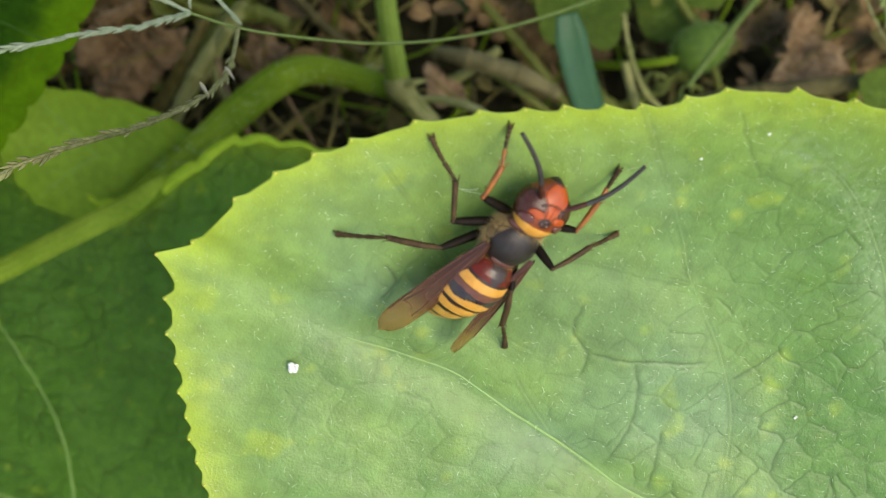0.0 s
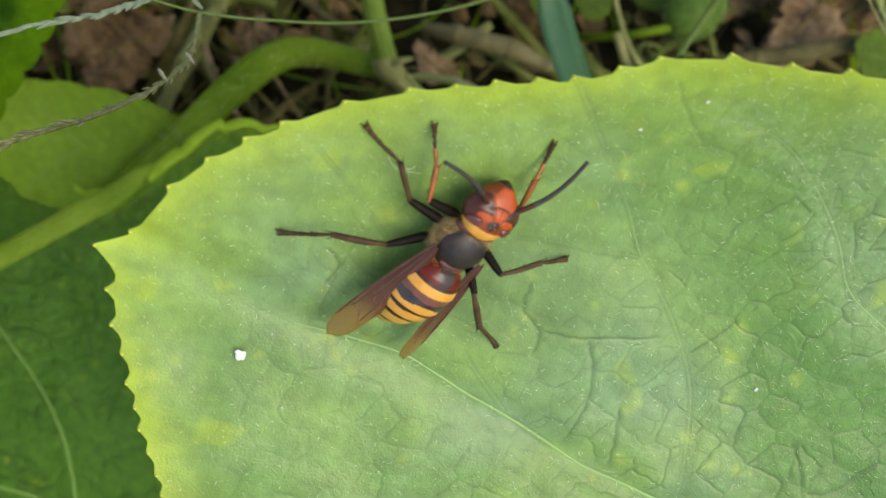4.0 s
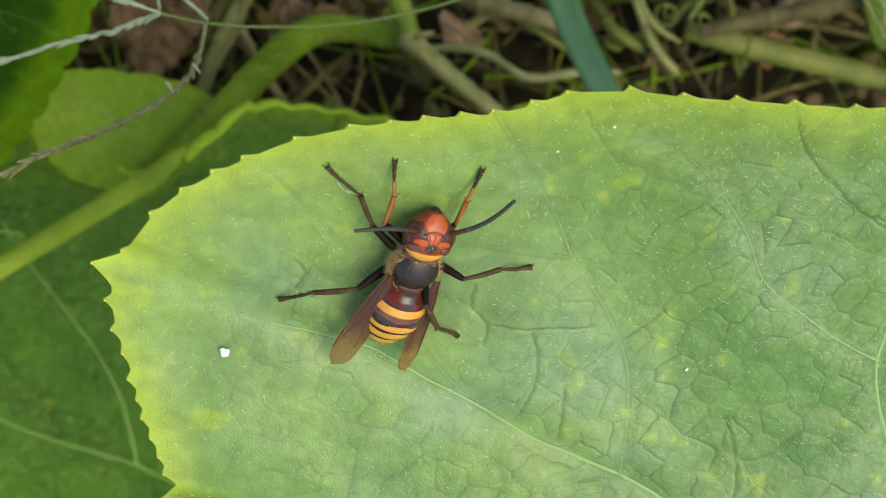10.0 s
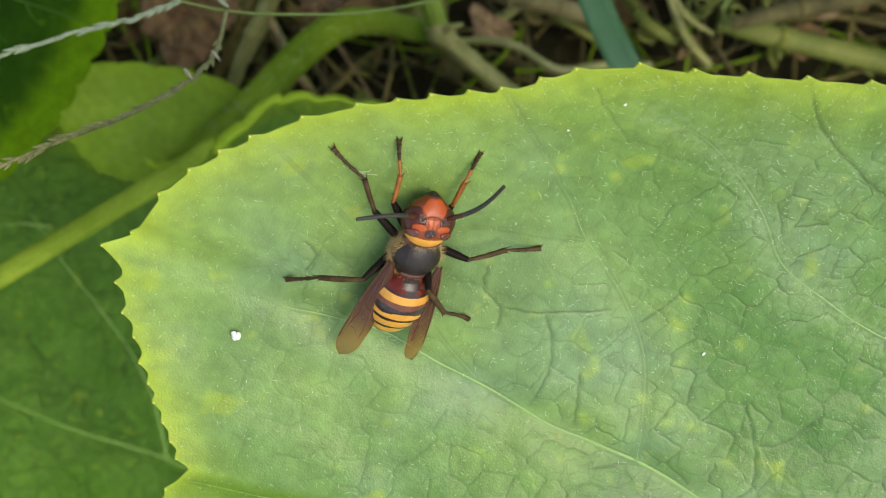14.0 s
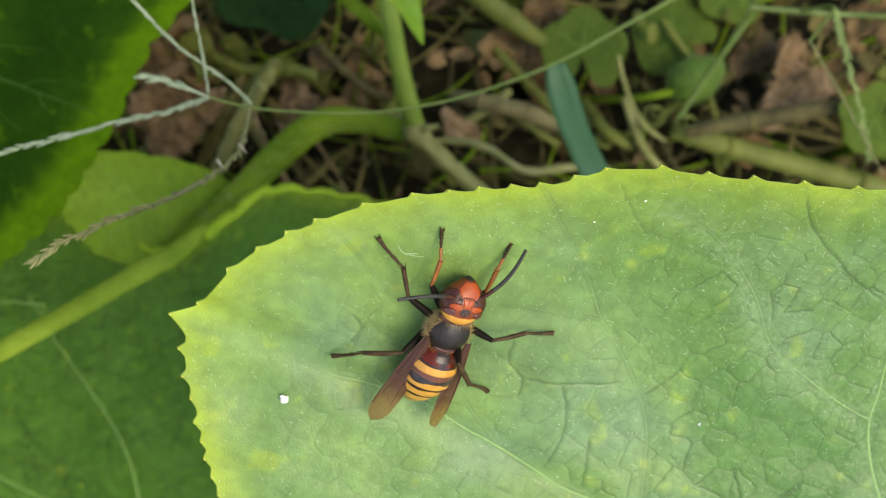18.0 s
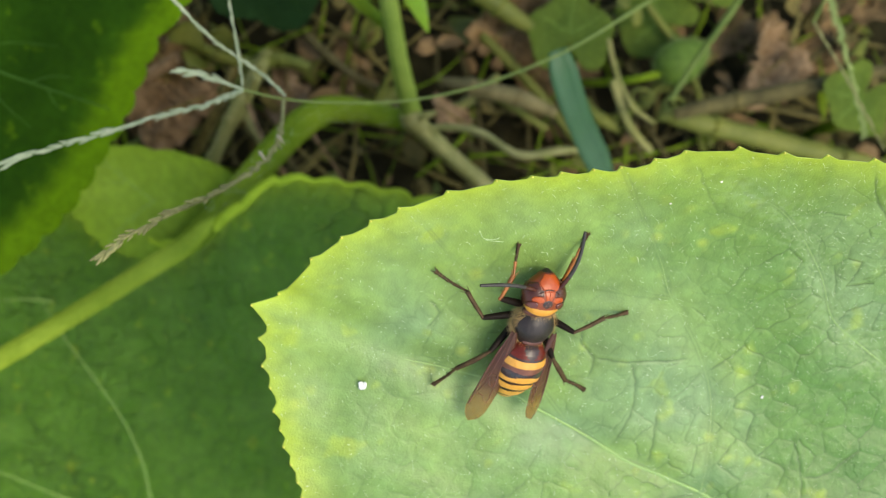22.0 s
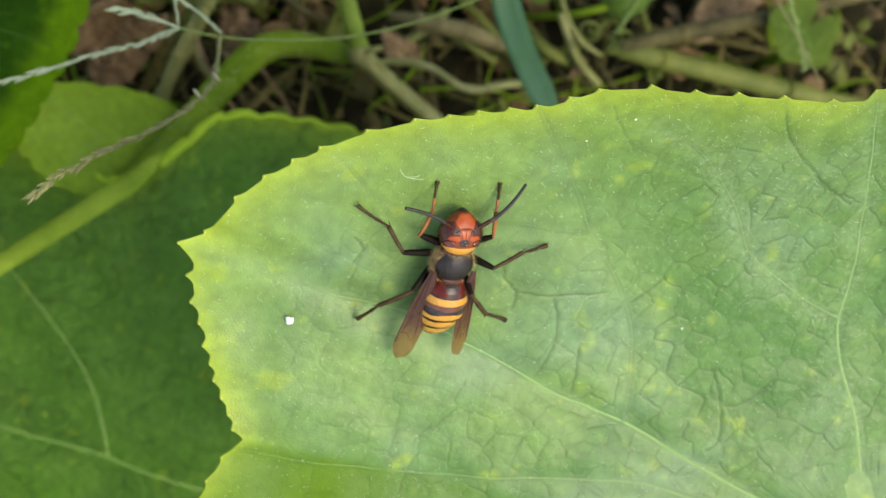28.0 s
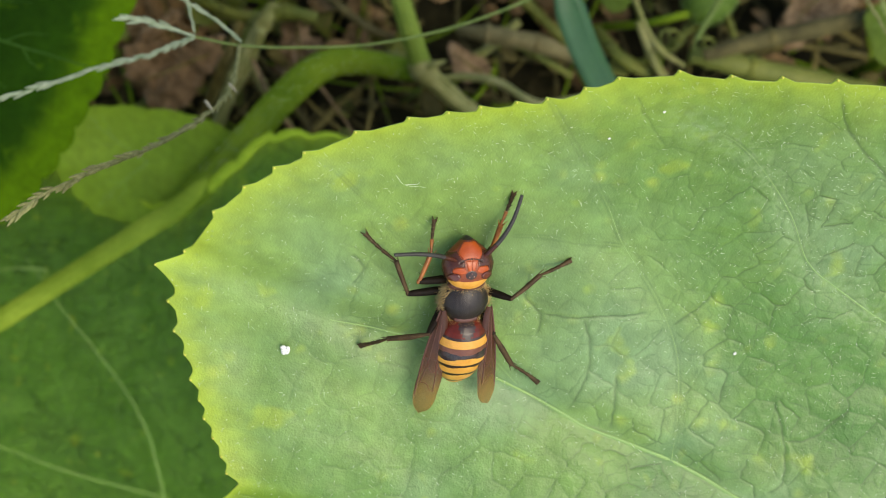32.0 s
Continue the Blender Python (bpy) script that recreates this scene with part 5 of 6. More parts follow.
# ---- specks on the leaf ----
def speck(name, label, x, y, size, seed):
    rng = random.Random(seed)
    bm = bmesh.new()
    for _ in range(7):
        egg(bm, (rng.uniform(-0.5, 0.5) * size, rng.uniform(-0.5, 0.5) * size, 0.1 * size), (size * rng.uniform(0.3, 0.55), size * rng.uniform(0.3, 0.55), size * 0.22), pose(0, 0, 0, 0, 0, rng.uniform(0, 180)), 8, 5)
    ob = link(name, bm, M_WHITE)
    ob.matrix_world = LEAF @ Matrix.Translation((x, y, trough(y) + 0.0003))
    return tagged(ob, label, "speck")


for (x, y), s in zip([(-0.0400, -0.0151), (0.0397, -0.0149), (0.0193, 0.0349), (0.0115, 0.0292)], (1.15, 0.42, 0.3, 0.28)):
    speck("white_speck", "small white crumb lying on the leaf", x, y, s * MM, int(s * 100))
bm = bmesh.new()
pts = [(-0.0222, 0.0212), (-0.0207, 0.0192), (-0.0173, 0.0188)]
tube(bm, [(x, y, trough(y) + 0.0012) for x, y in pts], (0.000032, 0.00003, 0.000025), 5, 5)
tube(bm, [(pts[1][0], pts[1][1], trough(pts[1][1]) + 0.0012), (pts[1][0] + 0.002, pts[1][1] + 0.0003, trough(pts[1][1]) + 0.0014), (pts[2][0] - 0.001, pts[2][1] + 0.001, trough(pts[2][1]) + 0.0012)], (0.00004, 0.00003), 5, 5)
silk = link("silk_thread", bm, M_HAIR)
silk.matrix_world = LEAF.copy()
tagged(silk, "short white silk thread stuck on the leaf", "thread")


# ---- the hornet ----
# seconds, place on the leaf in millimetres and heading of the body
BODY = ((0, -12.7, 13, -25.4), (1, -12.6, 12.8, -26), (2, -12.7, 11.9, -28.6), (3, -11.7, 10.5, -26.4), (3.5, -11.2, 9.6, -30.0), (5.5, -10.2, 6.1, -19.5), (6, -9.9, 5.9, -18.3), (9, -8.8, 6.1, -15.8), (11, -9.3, 5.4, -14.4), (13, -10, 4.7, -13.2), (14, -10.3, 4.8, -13.5), (17, -11.1, 4.3, -12.8), (18, -11.2, 4, -14.7), (19, -10.5, 4.3, -12.9), (20, -9.9, 3.6, -14.9), (21, -10, 2.2, -8.6), (22, -9.5, 1.6, -7.4), (23, -9.2, 1.4, -2.2), (25, -9.2, 0.6, -5.6), (26, -9.4, 0.4, -5.1), (29, -9.8, 1, -5.1), (30, -9, -3.1, -17.5), (31, -8.9, -3.4, -5.9), (32, -9.2, -2.8, -0.5))
TIMES = [b[0] for b in BODY]
FEET = {
    "front_left": ((-16.1, 30.8), (-16.2, 31.3), (-15.8, 30.1), (-17.4, 27.4), (-17.4, 27.4), (-15.1, 25), (-15.1, 25), (-13.5, 25.7), (-13.3, 25.6), (-14, 26), (-14.1, 25.8), (-14.7, 24.3), (-14.7, 24.9), (-14.7, 24), (-16.4, 20.7), (-14.5, 17.7), (-14.3, 18.1), (-14.4, 17.5), (-14.7, 17.8), (-14.7, 17.8), (-14.6, 17.9), (-15.1, 11.6), (-15.3, 11.6), (-15.4, 11.6)),
    "middle_left": ((-26.3, 27.2), (-26.4, 27.2), (-26.3, 26.5), (-26.1, 26.8), (-26.1, 26.8), (-25.5, 21.8), (-25.5, 21.8), (-24.4, 24.1), (-23.9, 24.1), (-24, 23.8), (-24.4, 23.7), (-24.9, 21.7), (-25.6, 21.9), (-25.3, 21.7), (-25.8, 22.7), (-28.9, 11.3), (-28.8, 11), (-28.8, 11.4), (-28.9, 11.2), (-28.9, 11.5), (-28.9, 11.5), (-28.9, 11.5), (-26.6, 8.6), (-26.8, 8.6)),
    "hind_left": ((-36.6, 8.6), (-34.8, 9.6), (-35.2, 9.4), (-36.4, 8.5), (-36.4, 8.5), (-33.8, -1), (-33.8, -1), (-30.9, -3.9), (-31.1, -3.9), (-31.1, -3.7), (-31.5, -3.5), (-31.3, -4.7), (-31.6, -5.1), (-31.5, -4.9), (-31.7, -5.3), (-31.7, -5), (-26.3, -14.2), (-26.4, -13.9), (-26.6, -13.9), (-26.4, -14.2), (-26.6, -14.3), (-26.6, -14.1), (-26.5, -13.7), (-26.9, -14)),
    "front_right": ((0.7, 25.7), (0.8, 25.8), (0.5, 26), (0.3, 25.6), (0.3, 25.6), (0.5, 25.2), (0.5, 25.2), (1.7, 27), (-0.6, 24.3), (-0.9, 24.2), (-1.3, 24.3), (-2.3, 22.3), (-2.2, 23.1), (-2.3, 22.6), (-2.4, 23.1), (-2.2, 22.1), (-1.9, 22.1), (-2.5, 22.1), (-2.8, 18), (-2.4, 18.3), (-3, 18.3), (-2.1, 18.3), (-2.2, 18.6), (-2.5, 18.1)),
    "middle_right": ((3.4, 14.3), (3.7, 13.6), (3.7, 13.6), (5.1, 6.6), (5.1, 6.6), (8.6, 3.4), (8.6, 3.4), (10.5, 4.6), (10, 4.7), (10.3, 4.3), (9.7, 4.9), (8.5, 3.4), (8.4, 3.2), (8.3, 3.4), (8.6, 3.2), (8.7, 3.5), (8.9, 3.3), (8.6, 3.8), (9.1, 3), (8.7, 3.9), (8.7, 3.6), (8.5, 3.3), (8.5, 3.7), (8.3, 3.7)),
    "hind_right": ((-8.8, -7.6), (-8.5, -7.8), (-8, -7.6), (-1.9, -11), (-1.9, -11), (-2.1, -10.5), (-2.1, -10.5), (-0.7, -9.7), (-1, -10.2), (-0.9, -9.7), (-1.1, -9.8), (-2, -10.6), (-2.1, -10.5), (-2, -10.5), (-2, -10.8), (3, -13.8), (3.2, -14.4), (3.1, -13.9), (3.3, -13.8), (3.1, -13.9), (3.1, -14), (3.3, -20.8), (5.4, -21.1), (4.6, -20.9)),
}
# ends of the feelers, in the hornet's own space
FEELERS = {
    "left": ((-12.3, 18.6), (-12.9, 18.8), (-12.9, 16.7), (-12.4, 12.6), (-12.4, 12.6), (-12.8, 12), (-12.8, 12), (-14, 9.4), (-11.3, 8.6), (-12.2, 8.6), (-11.5, 8.8), (-13.2, 9), (-12.7, 7.8), (-12.6, 10.2), (-12.3, 7.6), (-13, 8.7), (-14.2, 10.5), (-12.9, 13.2), (-12.3, 12.6), (-12.5, 13.2), (-13.1, 14.4), (-13.4, 10.4), (-14.2, 10.7), (-13.1, 11.9)),
    "right": ((7.5, 21.8), (7.3, 22.1), (7.1, 21.9), (6.5, 20.8), (6.5, 20.8), (8.4, 19.9), (8.4, 19.9), (9.4, 18.1), (9.4, 18.4), (8.1, 17.2), (7.4, 17.2), (7.1, 19.5), (7, 20.5), (7.5, 19.8), (5.5, 20.7), (3.8, 22.9), (3.6, 24.4), (6.4, 22.9), (11.4, 18.2), (10.5, 18.6), (10.5, 18.7), (8.1, 19.8), (5.9, 21.6), (8.2, 19.9)),
}
# hip, thigh length, shin length, side to which the knee points
LEGS = {
    "front": ((2.0, 4.6, 3.0), 6.3, 10.6, (1.0, -0.5, 0.5)),
    "middle": ((2.5, 2.4, 2.8), 6.8, 12.6, (0.2, -1.0, 0.5)),
    "hind": ((2.6, 0.0, 2.4), 7.2, 15.8, (0.6, -0.5, 0.6)),
}


# degrees by which the body leans to its right side
LEAN = 11.0
# the knees of the other side are drawn in under the body
RIGHT_KNEES = {"front": (0.6, -0.2, 0.6), "middle": (0.0, -0.25, 0.8), "hind": (-0.3, 0.0, 0.9)}


def hornet():
    h = group_of("hornet", "large hornet with orange head and yellow banded abdomen, on the leaf", "hornet", LEAF.copy())

    def mm(*v):
        return Vector(v) * MM
    # head: a broad wedge, its face turned forwards and up; the plates of its shell are laid out side by side
    tilt = pose(0, 0, 0, -20)
    centre = mm(0, 8.65, 4.95)
    head_at = Matrix.Translation(centre) @ tilt

    def wedge(x, y, z):
        k = 1 - 0.22 * max(0, y) - 0.62 * max(0, y - 0.35) + 0.04 * min(0, y)
        return x * k, y, z * (1 - 0.12 * abs(y))

    def plate_at(x, y, z):
        """The plate of the head shell at a place in millimetres."""
        u, v = abs(x), y + 4.62
        if v < 1.75 + 0.04 * u * u and v < 2.7:
            return "rear_rim"
        if z < -0.7:
            return "cheek" if v < 6.4 else ("mandible" if v < 8.6 else "jaw_tip")
        if v > 8.65:
            return "jaw_tip"
        if (u / 0.98) ** 2 + ((v - 2.95) / 0.78) ** 2 < 1:
            return "crown_patch"
        if ((u - 2.72) / 1.0) ** 2 + ((v - 2.68) / 0.70) ** 2 < 1:
            return "temple_plate"
        if abs(v - (5.75 - 0.16 * u * u)) < 0.09 and u < 1.9:
            return "face_groove"
        half = min(1.95, 1.2 + 0.7 * (v - 5.5)) if v < 7.0 else 1.95 - 0.75 * (v - 7.0)
        if v > 5.5 and u < half and v < 8.4:
            return "clypeus"
        if v > 6.7 + 0.25 * (3.2 - u):
            return "mandible"
        if 3.70 < v < 5.55 and 0.04 < u < 0.55 + 0.30 * (v - 3.70):
            return "forehead_plate"
        if ((u - 2.0) / 1.12) ** 2 + ((v - 3.78) / 0.62) ** 2 < 1:
            return "brow"
        inner = 3.0 if v < 3.4 else (2.5 if v < 4.4 else (1.15 if v < 5.7 else 1.75 + 0.45 * (v - 5.9)))
        if u > inner:
            return "compound_eye"
        return "cheek"
    looks = {"rear_rim": (M_YELLOW, 0.02, "yellow rear rim"), "cheek": (M_CHEEK, 0.0, "dark orange shell"), "jaw_tip": (M_BLACK, 0.03, "blackish jaw tip"), "crown_patch": (M_SEAM, 0.03, "blackish patch round the eyelets"),
             "temple_plate": (M_TEMPLE, 0.34, "glossy brown plate"), "face_groove": (M_BLACK, -0.06, "dark groove above the face plate"), "clypeus": (M_ORANGE, 0.20, "glossy orange face plate"),
             "mandible": (M_JAW, 0.05, "dark red brown jaw"), "forehead_plate": (M_ORANGE, 0.13, "orange forehead plate"), "brow": (M_ORANGE, 0.16, "orange brow plate"), "compound_eye": (M_EYE, 0.12, "dark brown kidney-shaped eye")}
    shell = bmesh.new()
    egg(shell, (0, 0, 0), (4.35, 4.62, 2.8), None, 168, 116, wedge)
    shell.normal_update()
    plates = {}
    for f in shell.faces:
        c = f.calc_center_median()
        key = plate_at(*c)
        if key in ("temple_plate", "mandible", "brow", "compound_eye"):
            key += "+" if c.x > 0 else "-"
        plates.setdefault(key, []).append(f)
    for key in sorted(plates):
        faces = set(plates[key])
        material, lift, label = looks[key.rstrip("+-")]
        bm = bmesh.new()
        made = {}
        for f in plates[key]:
            ring = []
            for v in f.verts:
                if v not in made:
                    edge_of = any(g not in faces for g in v.link_faces)
                    made[v] = bm.verts.new(head_at @ ((v.co + v.normal * (0.0 if edge_of else lift)) * MM))
                ring.append(made[v])
            bm.faces.new(ring)
        part(key.rstrip("+-"), bm, material, h, label)
    shell.free()
    for x, y in ((0, -1.4), (-0.4, -1.95), (0.4, -1.95)):
        bm = bmesh.new()
        egg(bm, head_at @ mm(x, y, 2.6 if y > -1.5 else 2.44), mm(0.2, 0.2, 0.16), tilt, 8, 6)
        part("eyelet", bm, M_EYELET, h)
    # thorax
    bm = bmesh.new()
    def back_plate(x, y, z):
        dent = 0.0
        if z > 0:
            for off, slope in ((0.0, 0.0), (-0.42, -0.12), (0.42, 0.12)):
                dent = max(dent, math.exp(-((x - off - slope * y) / 0.03) ** 2) * (0.6 if off else 0.4) * (1.0 if y > 0 else max(0.0, 1 + 3 * y)))
            dent = max(dent, 1.2 * math.exp(-((y + 0.72 - 0.12 * x * x) / 0.035) ** 2))
        return x * (1 - 0.12 * abs(y)), y, z * ((1.0 if z < 0 else 0.97) - 0.022 * dent)
    egg(bm, mm(0, 1.4, 4.8), mm(4.15, 4.25, 3.35), pose(0, 0, 0, 4), 120, 90, back_plate)
    part("thorax", bm, M_BLACK, h, "dark brown velvety thorax")
    bm = bmesh.new()
    egg(bm, mm(0, -1.3, 6.6), mm(2.2, 0.85, 0.8), pose(0, 0, 0, 25), 18, 10)
    part("scutellum", bm, M_BROWN, h)
    bm = bmesh.new()
    egg(bm, mm(0, -2.0, 4.6), mm(2.2, 1.3, 1.8), None, 18, 10)
    part("waist", bm, M_BROWN, h)
    bm = bmesh.new()
    egg(bm, mm(0, 4.7, 5.2), mm(3.3, 1.2, 2.3), pose(0, 0, 0, -20), 20, 10)
    part("collar", bm, M_BROWN, h, "brown collar behind the head")
    rng = random.Random(4)
    items = []
    for _ in range(6500):
        a = rng.uniform(0, math.tau)
        y = rng.uniform(-2.6, 5.2)
        w = math.sqrt(max(0.05, 1 - ((y - 1.3) / 4.4) ** 2))
        side = Vector((math.cos(a) * 3.9 * w, 0, math.sin(a) * 3.2 * w))
        if side.z > (1.3 if side.x < 0 else 0.8) and -1.9 < y < 4.4:
            continue
        way = Vector((side.x * 0.25, rng.uniform(-0.5, 0.5), side.z * 0.25)).normalized() * rng.uniform(0.6, 1.6)
        items.append((mm(side.x, y, 4.7 + side.z), way * MM, 0.000024))
    tagged(raw("fuzz", *spikes(items), M_FUZZ, h, "golden brown fuzz on the thorax"), kind="stuff")
    # abdomen: overlapping rings
    def ring_line(s):
        y = -1.7 - 15.8 * s
        z = 5.5 - 0.4 * s - 3.0 * s * s
        w = float(np.interp(s, (0, 0.04, 0.1, 0.18, 0.28, 0.4, 0.5, 0.6, 0.7, 0.8, 0.88, 0.95, 1.0), (1.9, 3.0, 3.85, 4.4, 4.8, 4.98, 4.95, 4.7, 4.2, 3.4, 2.5, 1.4, 0.25)))
        return y, z, w
    rings = ((0.0, 0.15, 0.18, 0.275), (0.275, 0.355, 0.43, 0.51), (0.51, 0.515, 0.555, 0.655), (0.655, 0.66, 0.70, 0.82), (0.82, 0.825, 0.86, 0.93), (0.93, 0.935, 0.95, 0.998))
    for i, (s0, s1, s2, s3) in enumerate(rings):
        bm = bmesh.new()
        steps = list(np.linspace(s0, s3, 30 if i < 2 else 20))
        rows = []
        for s in steps:
            y, z, w = ring_line(s)
            w = w * 0.92 + 0.16 * ((s - s0) / (s3 - s0)) ** 0.5 - 0.02 * i
            rows.append([bm.verts.new(mm(w * math.cos(a), y, z + w * 0.88 * math.sin(a))) for a in (math.tau * k / 48 for k in range(48))])
        for j in range(len(rows) - 1):
            for k in range(48):
                f = bm.faces.new((rows[j][k], rows[j][(k + 1) % 48], rows[j + 1][(k + 1) % 48], rows[j + 1][k]))
                mid = (steps[j] + steps[j + 1]) / 2
                a = math.tau * (k + 0.5) / 48 - math.pi / 2
                wave = (0.022 * math.cos(a * 4.0) if i == 1 else 0.008 * math.cos(a * 5.0) if i else 0.0)
                f.material_index = 0 if mid < s1 + wave * 0.6 else (1 if mid < s2 - wave else 2)
                if i == 0 and mid < 0.165 - 0.26 * abs(a) ** 1.2:
                    f.material_index = 1
        bm.faces.new(rows[-1][::-1]).material_index = 2
        bm.faces.new(rows[0]).material_index = 0
        bmesh.ops.recalc_face_normals(bm, faces=bm.faces)
        part("abdomen_ring", bm, [M_RED if i == 0 else (M_RUST if i == 1 else M_SEAM), M_PURPLE if i == 1 else M_SEAM, M_YELLOW], h, "dark red ring with black notch and yellow edge" if i == 0 else "dark ring with broad yellow edge")
    # wings, folded lengthwise
    for s, tip in ((-1, (-7.2, -22.0, 3.2)), (1, (6.2, -19.9, 5.4))):
        root, end = mm(s * 3.8, 0.7, 6.5), mm(*tip)
        n, size = 30, (root - end).length / MM
        verts, faces = [], []
        for i in range(n + 1):
            f = i / n
            y = -size * f
            width = float(np.interp(f, (0, 0.08, 0.25, 0.45, 0.62, 0.8), (1.0, 1.9, 2.9, 3.7, 4.2, 4.1)))
            tip_end = math.sqrt(max(0.0, 1 - (max(0.0, f - 0.8) / 0.2) ** 2))
            lead = 0.75 + 0.35 * math.sin(f * math.pi) - width * 0.42 * (1 - tip_end)
            width = max(0.2, width * tip_end)
            for layer in (0, 1):
                for k in range(8):
                    g = k / 7
                    z = 0.5 * math.sin(g * math.pi) * (1 - 0.5 * f) + 0.35 * math.sin(f * 2.2) + 0.07 * math.sin(g * 17 + f * 5) - layer * 0.05
                    verts.append(mm(s * (lead - width * g), y, z))
        for i in range(n):
            for layer in (0, 1):
                for k in range(7):
                    a = i * 16 + layer * 8 + k
                    faces.append((a, a + 1, a + 17, a + 16))
            for k in (0, 7):
                a = i * 16 + k
                faces.append((a, a + 8, a + 24, a + 16))
        w = raw("wing", verts, faces, M_WING, h, "smoky brown translucent folded wing with amber tip")
        back = (root - end).normalized()
        up = Vector((s * 0.45, 0, 1))
        right = back.cross(up).normalized()
        up = right.cross(back)
        w.matrix_basis = Matrix(((right.x, back.x, up.x, root.x), (right.y, back.y, up.y, root.y), (right.z, back.z, up.z, root.z), (0, 0, 0, 1)))
        for line, r in ((((0.6, -0.3), (0.95, -6), (1.0, -13), (0.6, -20.5)), 0.17), (((0.3, -0.5), (0.1, -7), (0.0, -12.5), (0.4, -17.5)), 0.13),
                        (((0.0, -0.8), (-0.9, -8), (-1.8, -14), (-2.3, -18.5)), 0.12), (((0.1, -12.2), (-0.9, -14), (-1.7, -13.8)), 0.08), (((0.35, -17.3), (-0.8, -17.0), (-1.6, -18.2), (-2.2, -18.3)), 0.08)):
            bm = bmesh.new()
            tube(bm, [mm(s * x, y * size / 24.5, 0.36 * math.sin(-y / size * 2.2) + 0.36 * math.sin((0.9 - x) / 4.2 * math.pi) * (1 + 0.5 * y / size) + 0.08) for x, y in line], [r * MM, r * 0.9 * MM, r * 0.6 * MM], 6, 5)
            part("wing_vein", bm, M_BROWN, w)
    # legs and feelers: built along +y, laid out by motions()
    moving = {}
    for where, (hip, thigh, shin, pole) in LEGS.items():
        front = where == "front"
        for side in ("left", "right"):
            bm = bmesh.new()
            tube(bm, [mm(0, -0.3, 0), mm(0, thigh * 0.3, 0.1), mm(0, thigh * 0.75, 0.05), mm(0, thigh, 0)], [0.5 * MM, 0.74 * MM, 0.62 * MM, 0.44 * MM], 12, 5)
            femur = part("thigh", bm, M_LEG, h, "dark thigh")
            cut = shin * 0.47
            out = {"front": 0.5, "middle": 1.7, "hind": 1.7}[where] * (1 if side == "left" else -1)
            if where == "hind" and side == "right":
                out = 1.1
            bow_at = lambda y: out * (y / cut if y < cut else max(0.0, (shin - y) / (shin - cut)) ** 1.4)
            bm = bmesh.new()
            tube(bm, [mm(0, -0.25, 0), mm(bow_at(cut * 0.45), cut * 0.45, 0.65), mm(out, cut, 1.05)], [0.30 * MM, (0.54 if where == "hind" else 0.42) * MM, 0.46 * MM], 10, 5)
            for dx in (-0.35, 0.35):
                tube(bm, [mm(out + dx, cut - 0.1, 1.0), mm(out + dx * 2.4, cut + 0.9, 1.25)], [0.12 * MM, 0.03 * MM], 5, 2)
            tibia = part("shin", bm, M_LEG_ORANGE if front else M_SHIN, h, "orange shin" if front else "dark brown shin with spurs")
            bm = bmesh.new()
            egg(bm, mm(0, 0, 0), mm(0.38, 0.46, 0.38), None, 10, 8)
            part("knee", bm, M_LEG_ORANGE if front else M_SHIN, tibia)
            y0, z0 = cut, 1.05
            lengths = [0.42, 0.2, 0.14, 0.1, 0.14]
            left = shin - cut
            for i, q in enumerate(lengths):
                y1 = y0 + left * q
                z1 = 0.9 * ((shin - y1) / left) ** 1.3 + 0.15
                bm = bmesh.new()
                r = (0.29, 0.30, 0.33, 0.38, 0.44)[i]
                tube(bm, [mm(bow_at(y0), y0, z0), mm(bow_at((y0 + y1) / 2), (y0 + y1) / 2, (z0 + z1) / 2), mm(bow_at(y1), y1 - 0.05, z1)], [r * 0.72 * MM, r * 0.95 * MM, r * 1.25 * MM], 8, 3)
                if i == 4:
                    for dx in (-1, 1):
                        tube(bm, [mm(dx * 0.15, y1 - 0.1, z1), mm(dx * 0.45, y1 + 0.35, z1), mm(dx * 0.5, y1 + 0.55, z1 - 0.25)], [0.12 * MM, 0.09 * MM, 0.03 * MM], 5, 2)
                part("foot_joint", bm, M_LEG_ORANGE if front and i < 1 else M_SHIN, tibia)
                y0, z0 = y1, z1
            hairs = []
            for _ in range(70):
                y = rng.uniform(0.5, shin * 0.95)
                a = rng.uniform(0, math.tau)
                z = 1.05 * min(1.0, y / cut) if y < cut else 0.9 * ((shin - y) / left) ** 1.3 + 0.15
                hairs.append((mm(bow_at(y) + 0.3 * math.cos(a), y, z + 0.3 * math.sin(a)), mm(0.45 * math.cos(a), 0.35, 0.45 * math.sin(a)), 0.00003))
            tagged(raw("leg_hair", *spikes(hairs), M_LEG, tibia, "fine dark hairs"), kind="stuff")
            moving[where + "_" + side] = (femur, tibia)
    for side in ("left", "right"):
        s = -1 if side == "left" else 1
        bm = bmesh.new()
        bow = lambda f: mm(1.0 * math.sin(f * math.pi), 13.2 * f, 0.5 * math.sin(f * math.pi))
        tube(bm, [bow(0), bow(0.14), bow(0.28)], [0.30 * MM, 0.43 * MM, 0.39 * MM], 10, 4)
        base = part("feeler", bm, M_EYE, h, "curved dark feeler with red brown base")
        for i in range(11):
            bm = bmesh.new()
            a, b = 0.28 + i * 0.72 / 11, 0.28 + (i + 1) * 0.72 / 11
            r = 0.40 - 0.010 * i
            tube(bm, [bow(a), bow((a + b) / 2), bow(b)], [r * 0.98 * MM, r * MM, r * 0.98 * MM], 10, 2)
            part("feeler_joint", bm, M_ANTENNA, base)
        moving["feeler_" + side] = base
    return h, moving


HORNET, MOVING = hornet()


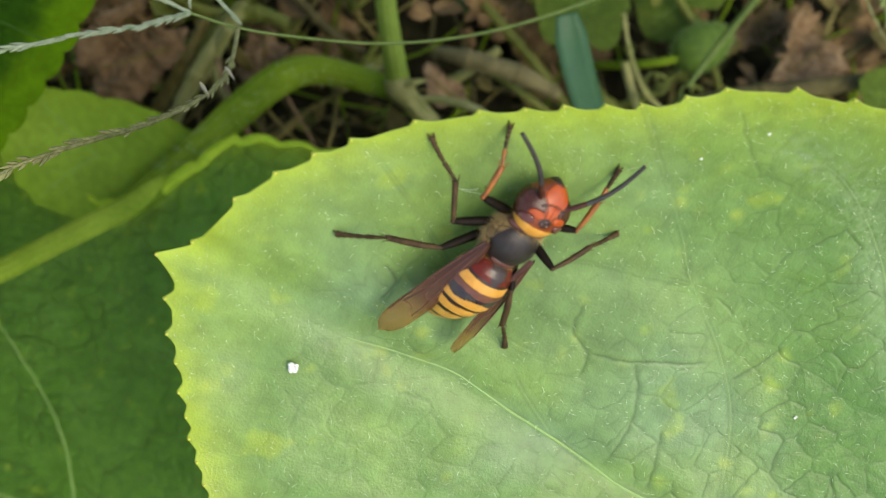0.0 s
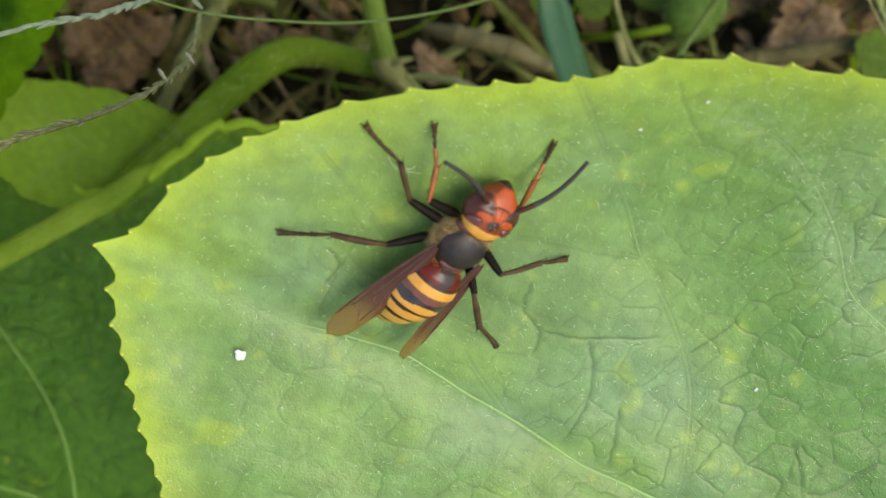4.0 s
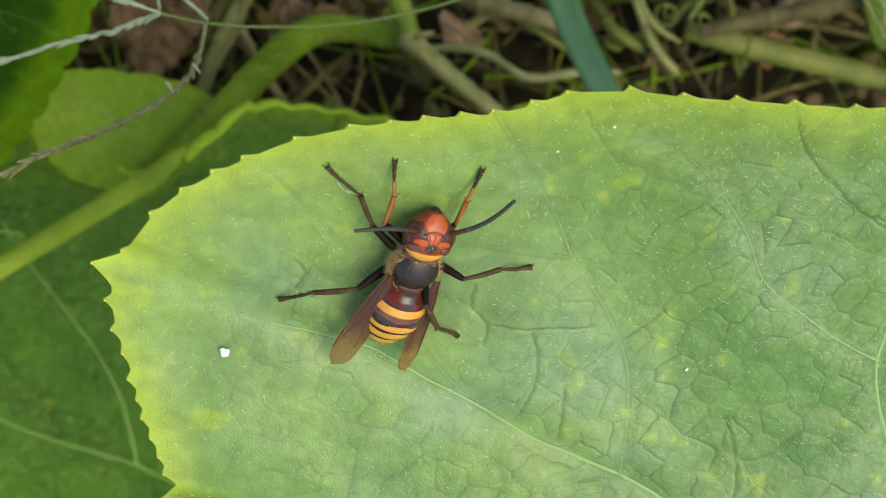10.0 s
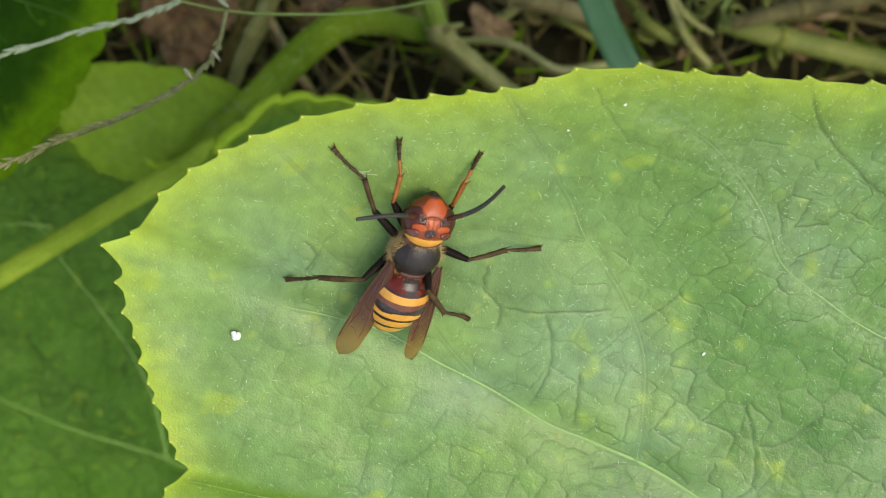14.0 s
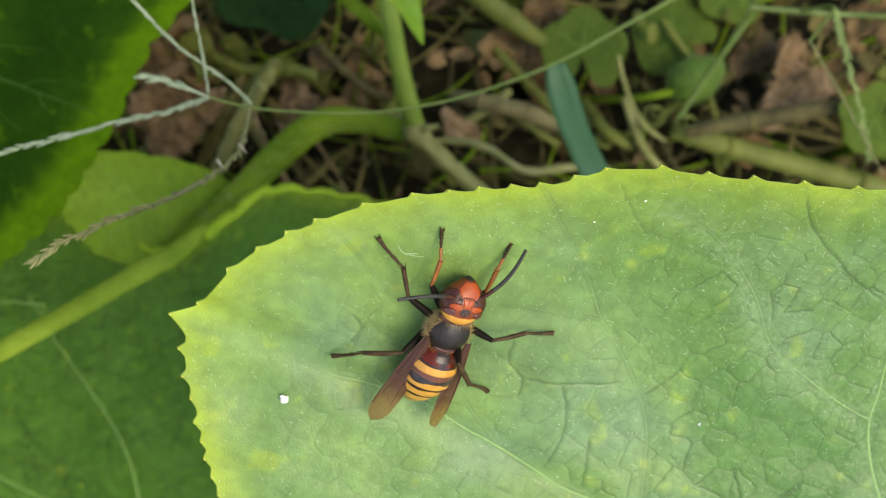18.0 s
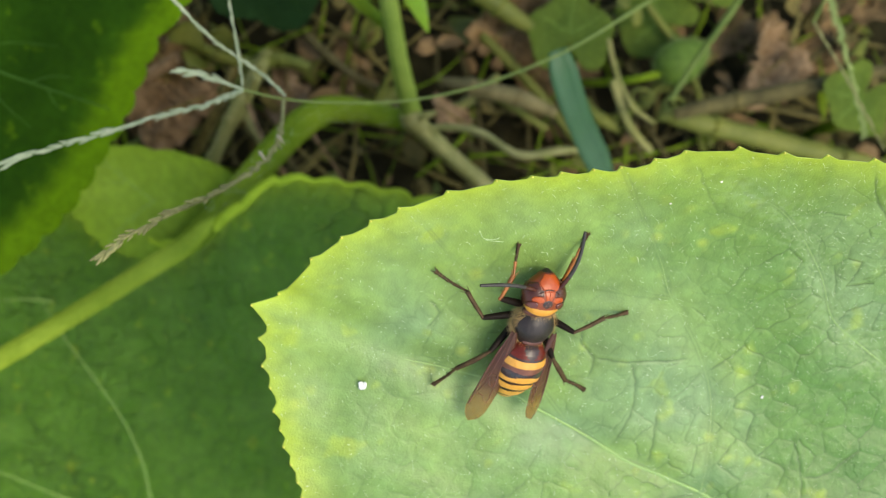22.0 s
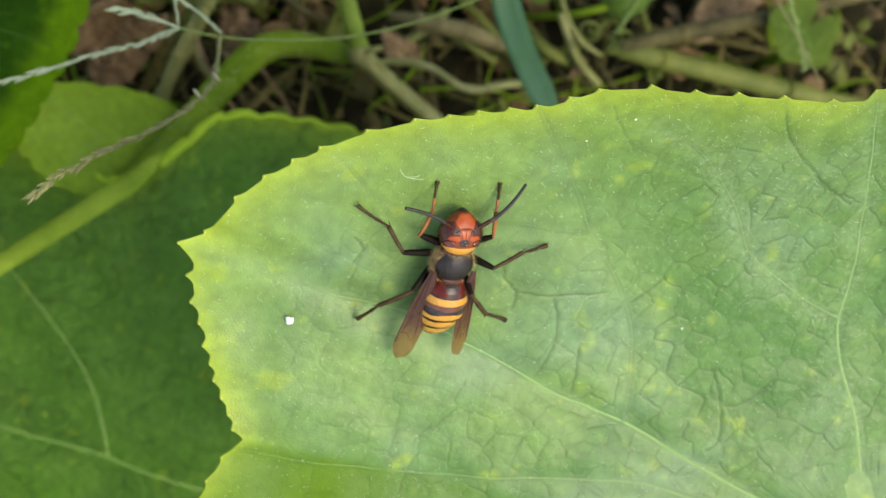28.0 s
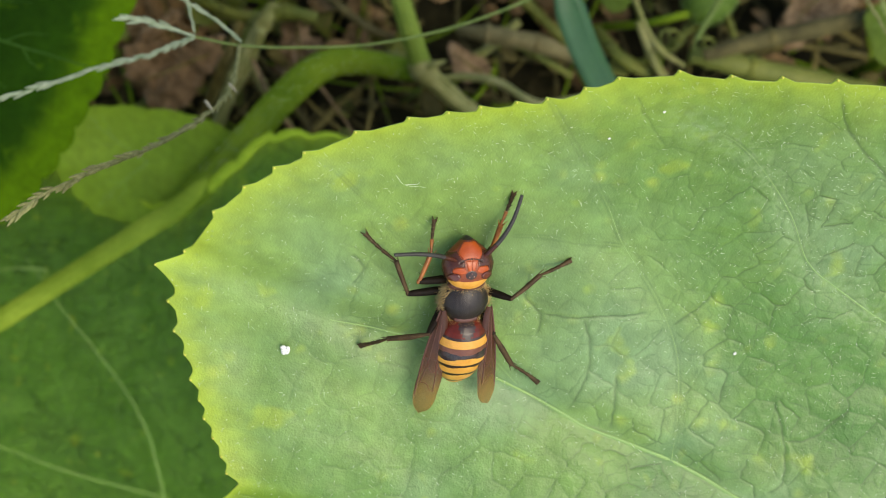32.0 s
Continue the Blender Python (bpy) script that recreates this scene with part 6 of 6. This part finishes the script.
def aim(p, q, up):
    """A pose at p whose +y points to q, with +z near up."""
    y = (q - p).normalized()
    x = y.cross(up).normalized()
    z = x.cross(y)
    return Matrix(((x.x, y.x, z.x, p.x), (x.y, y.y, z.y, p.y), (x.z, y.z, z.z, p.z), (0, 0, 0, 1)))


def on_leaf(body):
    """The hornet's pose on the bent leaf, in the leaf's space."""
    _, x, y, turn = body
    slope = math.degrees(math.atan(9.6 * (y * MM + 0.006)))
    return pose(x * MM, y * MM, trough(y * MM) + 0.0002, slope) @ pose(0, 0, 0, 0, 0, turn) @ pose(-1.6 * MM, 0, 0.0003, 0, LEAN, 0)


def leg_poses(where, side, foot, body):
    """Thigh and shin poses, in the hornet's space, that set a foot on its place on the leaf."""
    hip, thigh, shin, pole = LEGS[where]
    s = -1 if side == "left" else 1
    inv = on_leaf(body).inverted()
    hip = Vector((hip[0] * s, hip[1], hip[2]))
    end = (inv @ Vector((foot[0] * MM, foot[1] * MM, trough(foot[1] * MM) + 0.25 * MM))) / MM
    d = end - hip
    span = min(max(d.length, abs(shin - thigh) + 0.3), thigh + shin - 0.05)
    way = d.normalized()
    along = (thigh ** 2 - shin ** 2 + span ** 2) / (2 * span)
    off = math.sqrt(max(0.0, thigh ** 2 - along ** 2))
    if s > 0:
        pole = RIGHT_KNEES[where]
    bend = Vector((pole[0] * s, pole[1], pole[2]))
    bend = (bend - way * bend.dot(way)).normalized()
    knee = hip + way * along + bend * off
    up = Vector((0, 0, 1))
    return aim(hip * MM, knee * MM, up), aim(knee * MM, (hip + way * span) * MM, up)


def motions():
    walk(HORNET, [(b[0], LEAF @ on_leaf(b)) for b in BODY])
    for name, (femur, tibia) in ((k, v) for k, v in MOVING.items() if not k.startswith("feeler")):
        where, side = name.split("_")
        poses = [leg_poses(where, side, foot, body) for foot, body in zip(FEET[name], BODY)]
        walk(femur, [(t, p[0]) for t, p in zip(TIMES, poses)])
        walk(tibia, [(t, p[1]) for t, p in zip(TIMES, poses)])
    for side, s in (("left", -1), ("right", 1)):
        root = Vector((1.9 * s, 9.8, 6.2))
        rows = []
        for t, (x, y) in zip(TIMES, FEELERS[side]):
            flat = Vector((x - root.x, y - root.y, 0))
            turn = radians(BODY[len(rows)][3])
            rise, seen = 0.0, flat.copy()
            for _ in range(6):
                flat = seen + Vector((math.sin(turn), math.cos(turn), 0)) * rise * 0.62
                rise = math.sqrt(max(0.0, 13.2 ** 2 - flat.length_squared)) * 0.6
            rows.append((t, aim(root * MM, (root + flat + Vector((0, 0, rise))) * MM, Vector((0, 0, 1)))))
        walk(MOVING["feeler_" + side], rows)


motions()
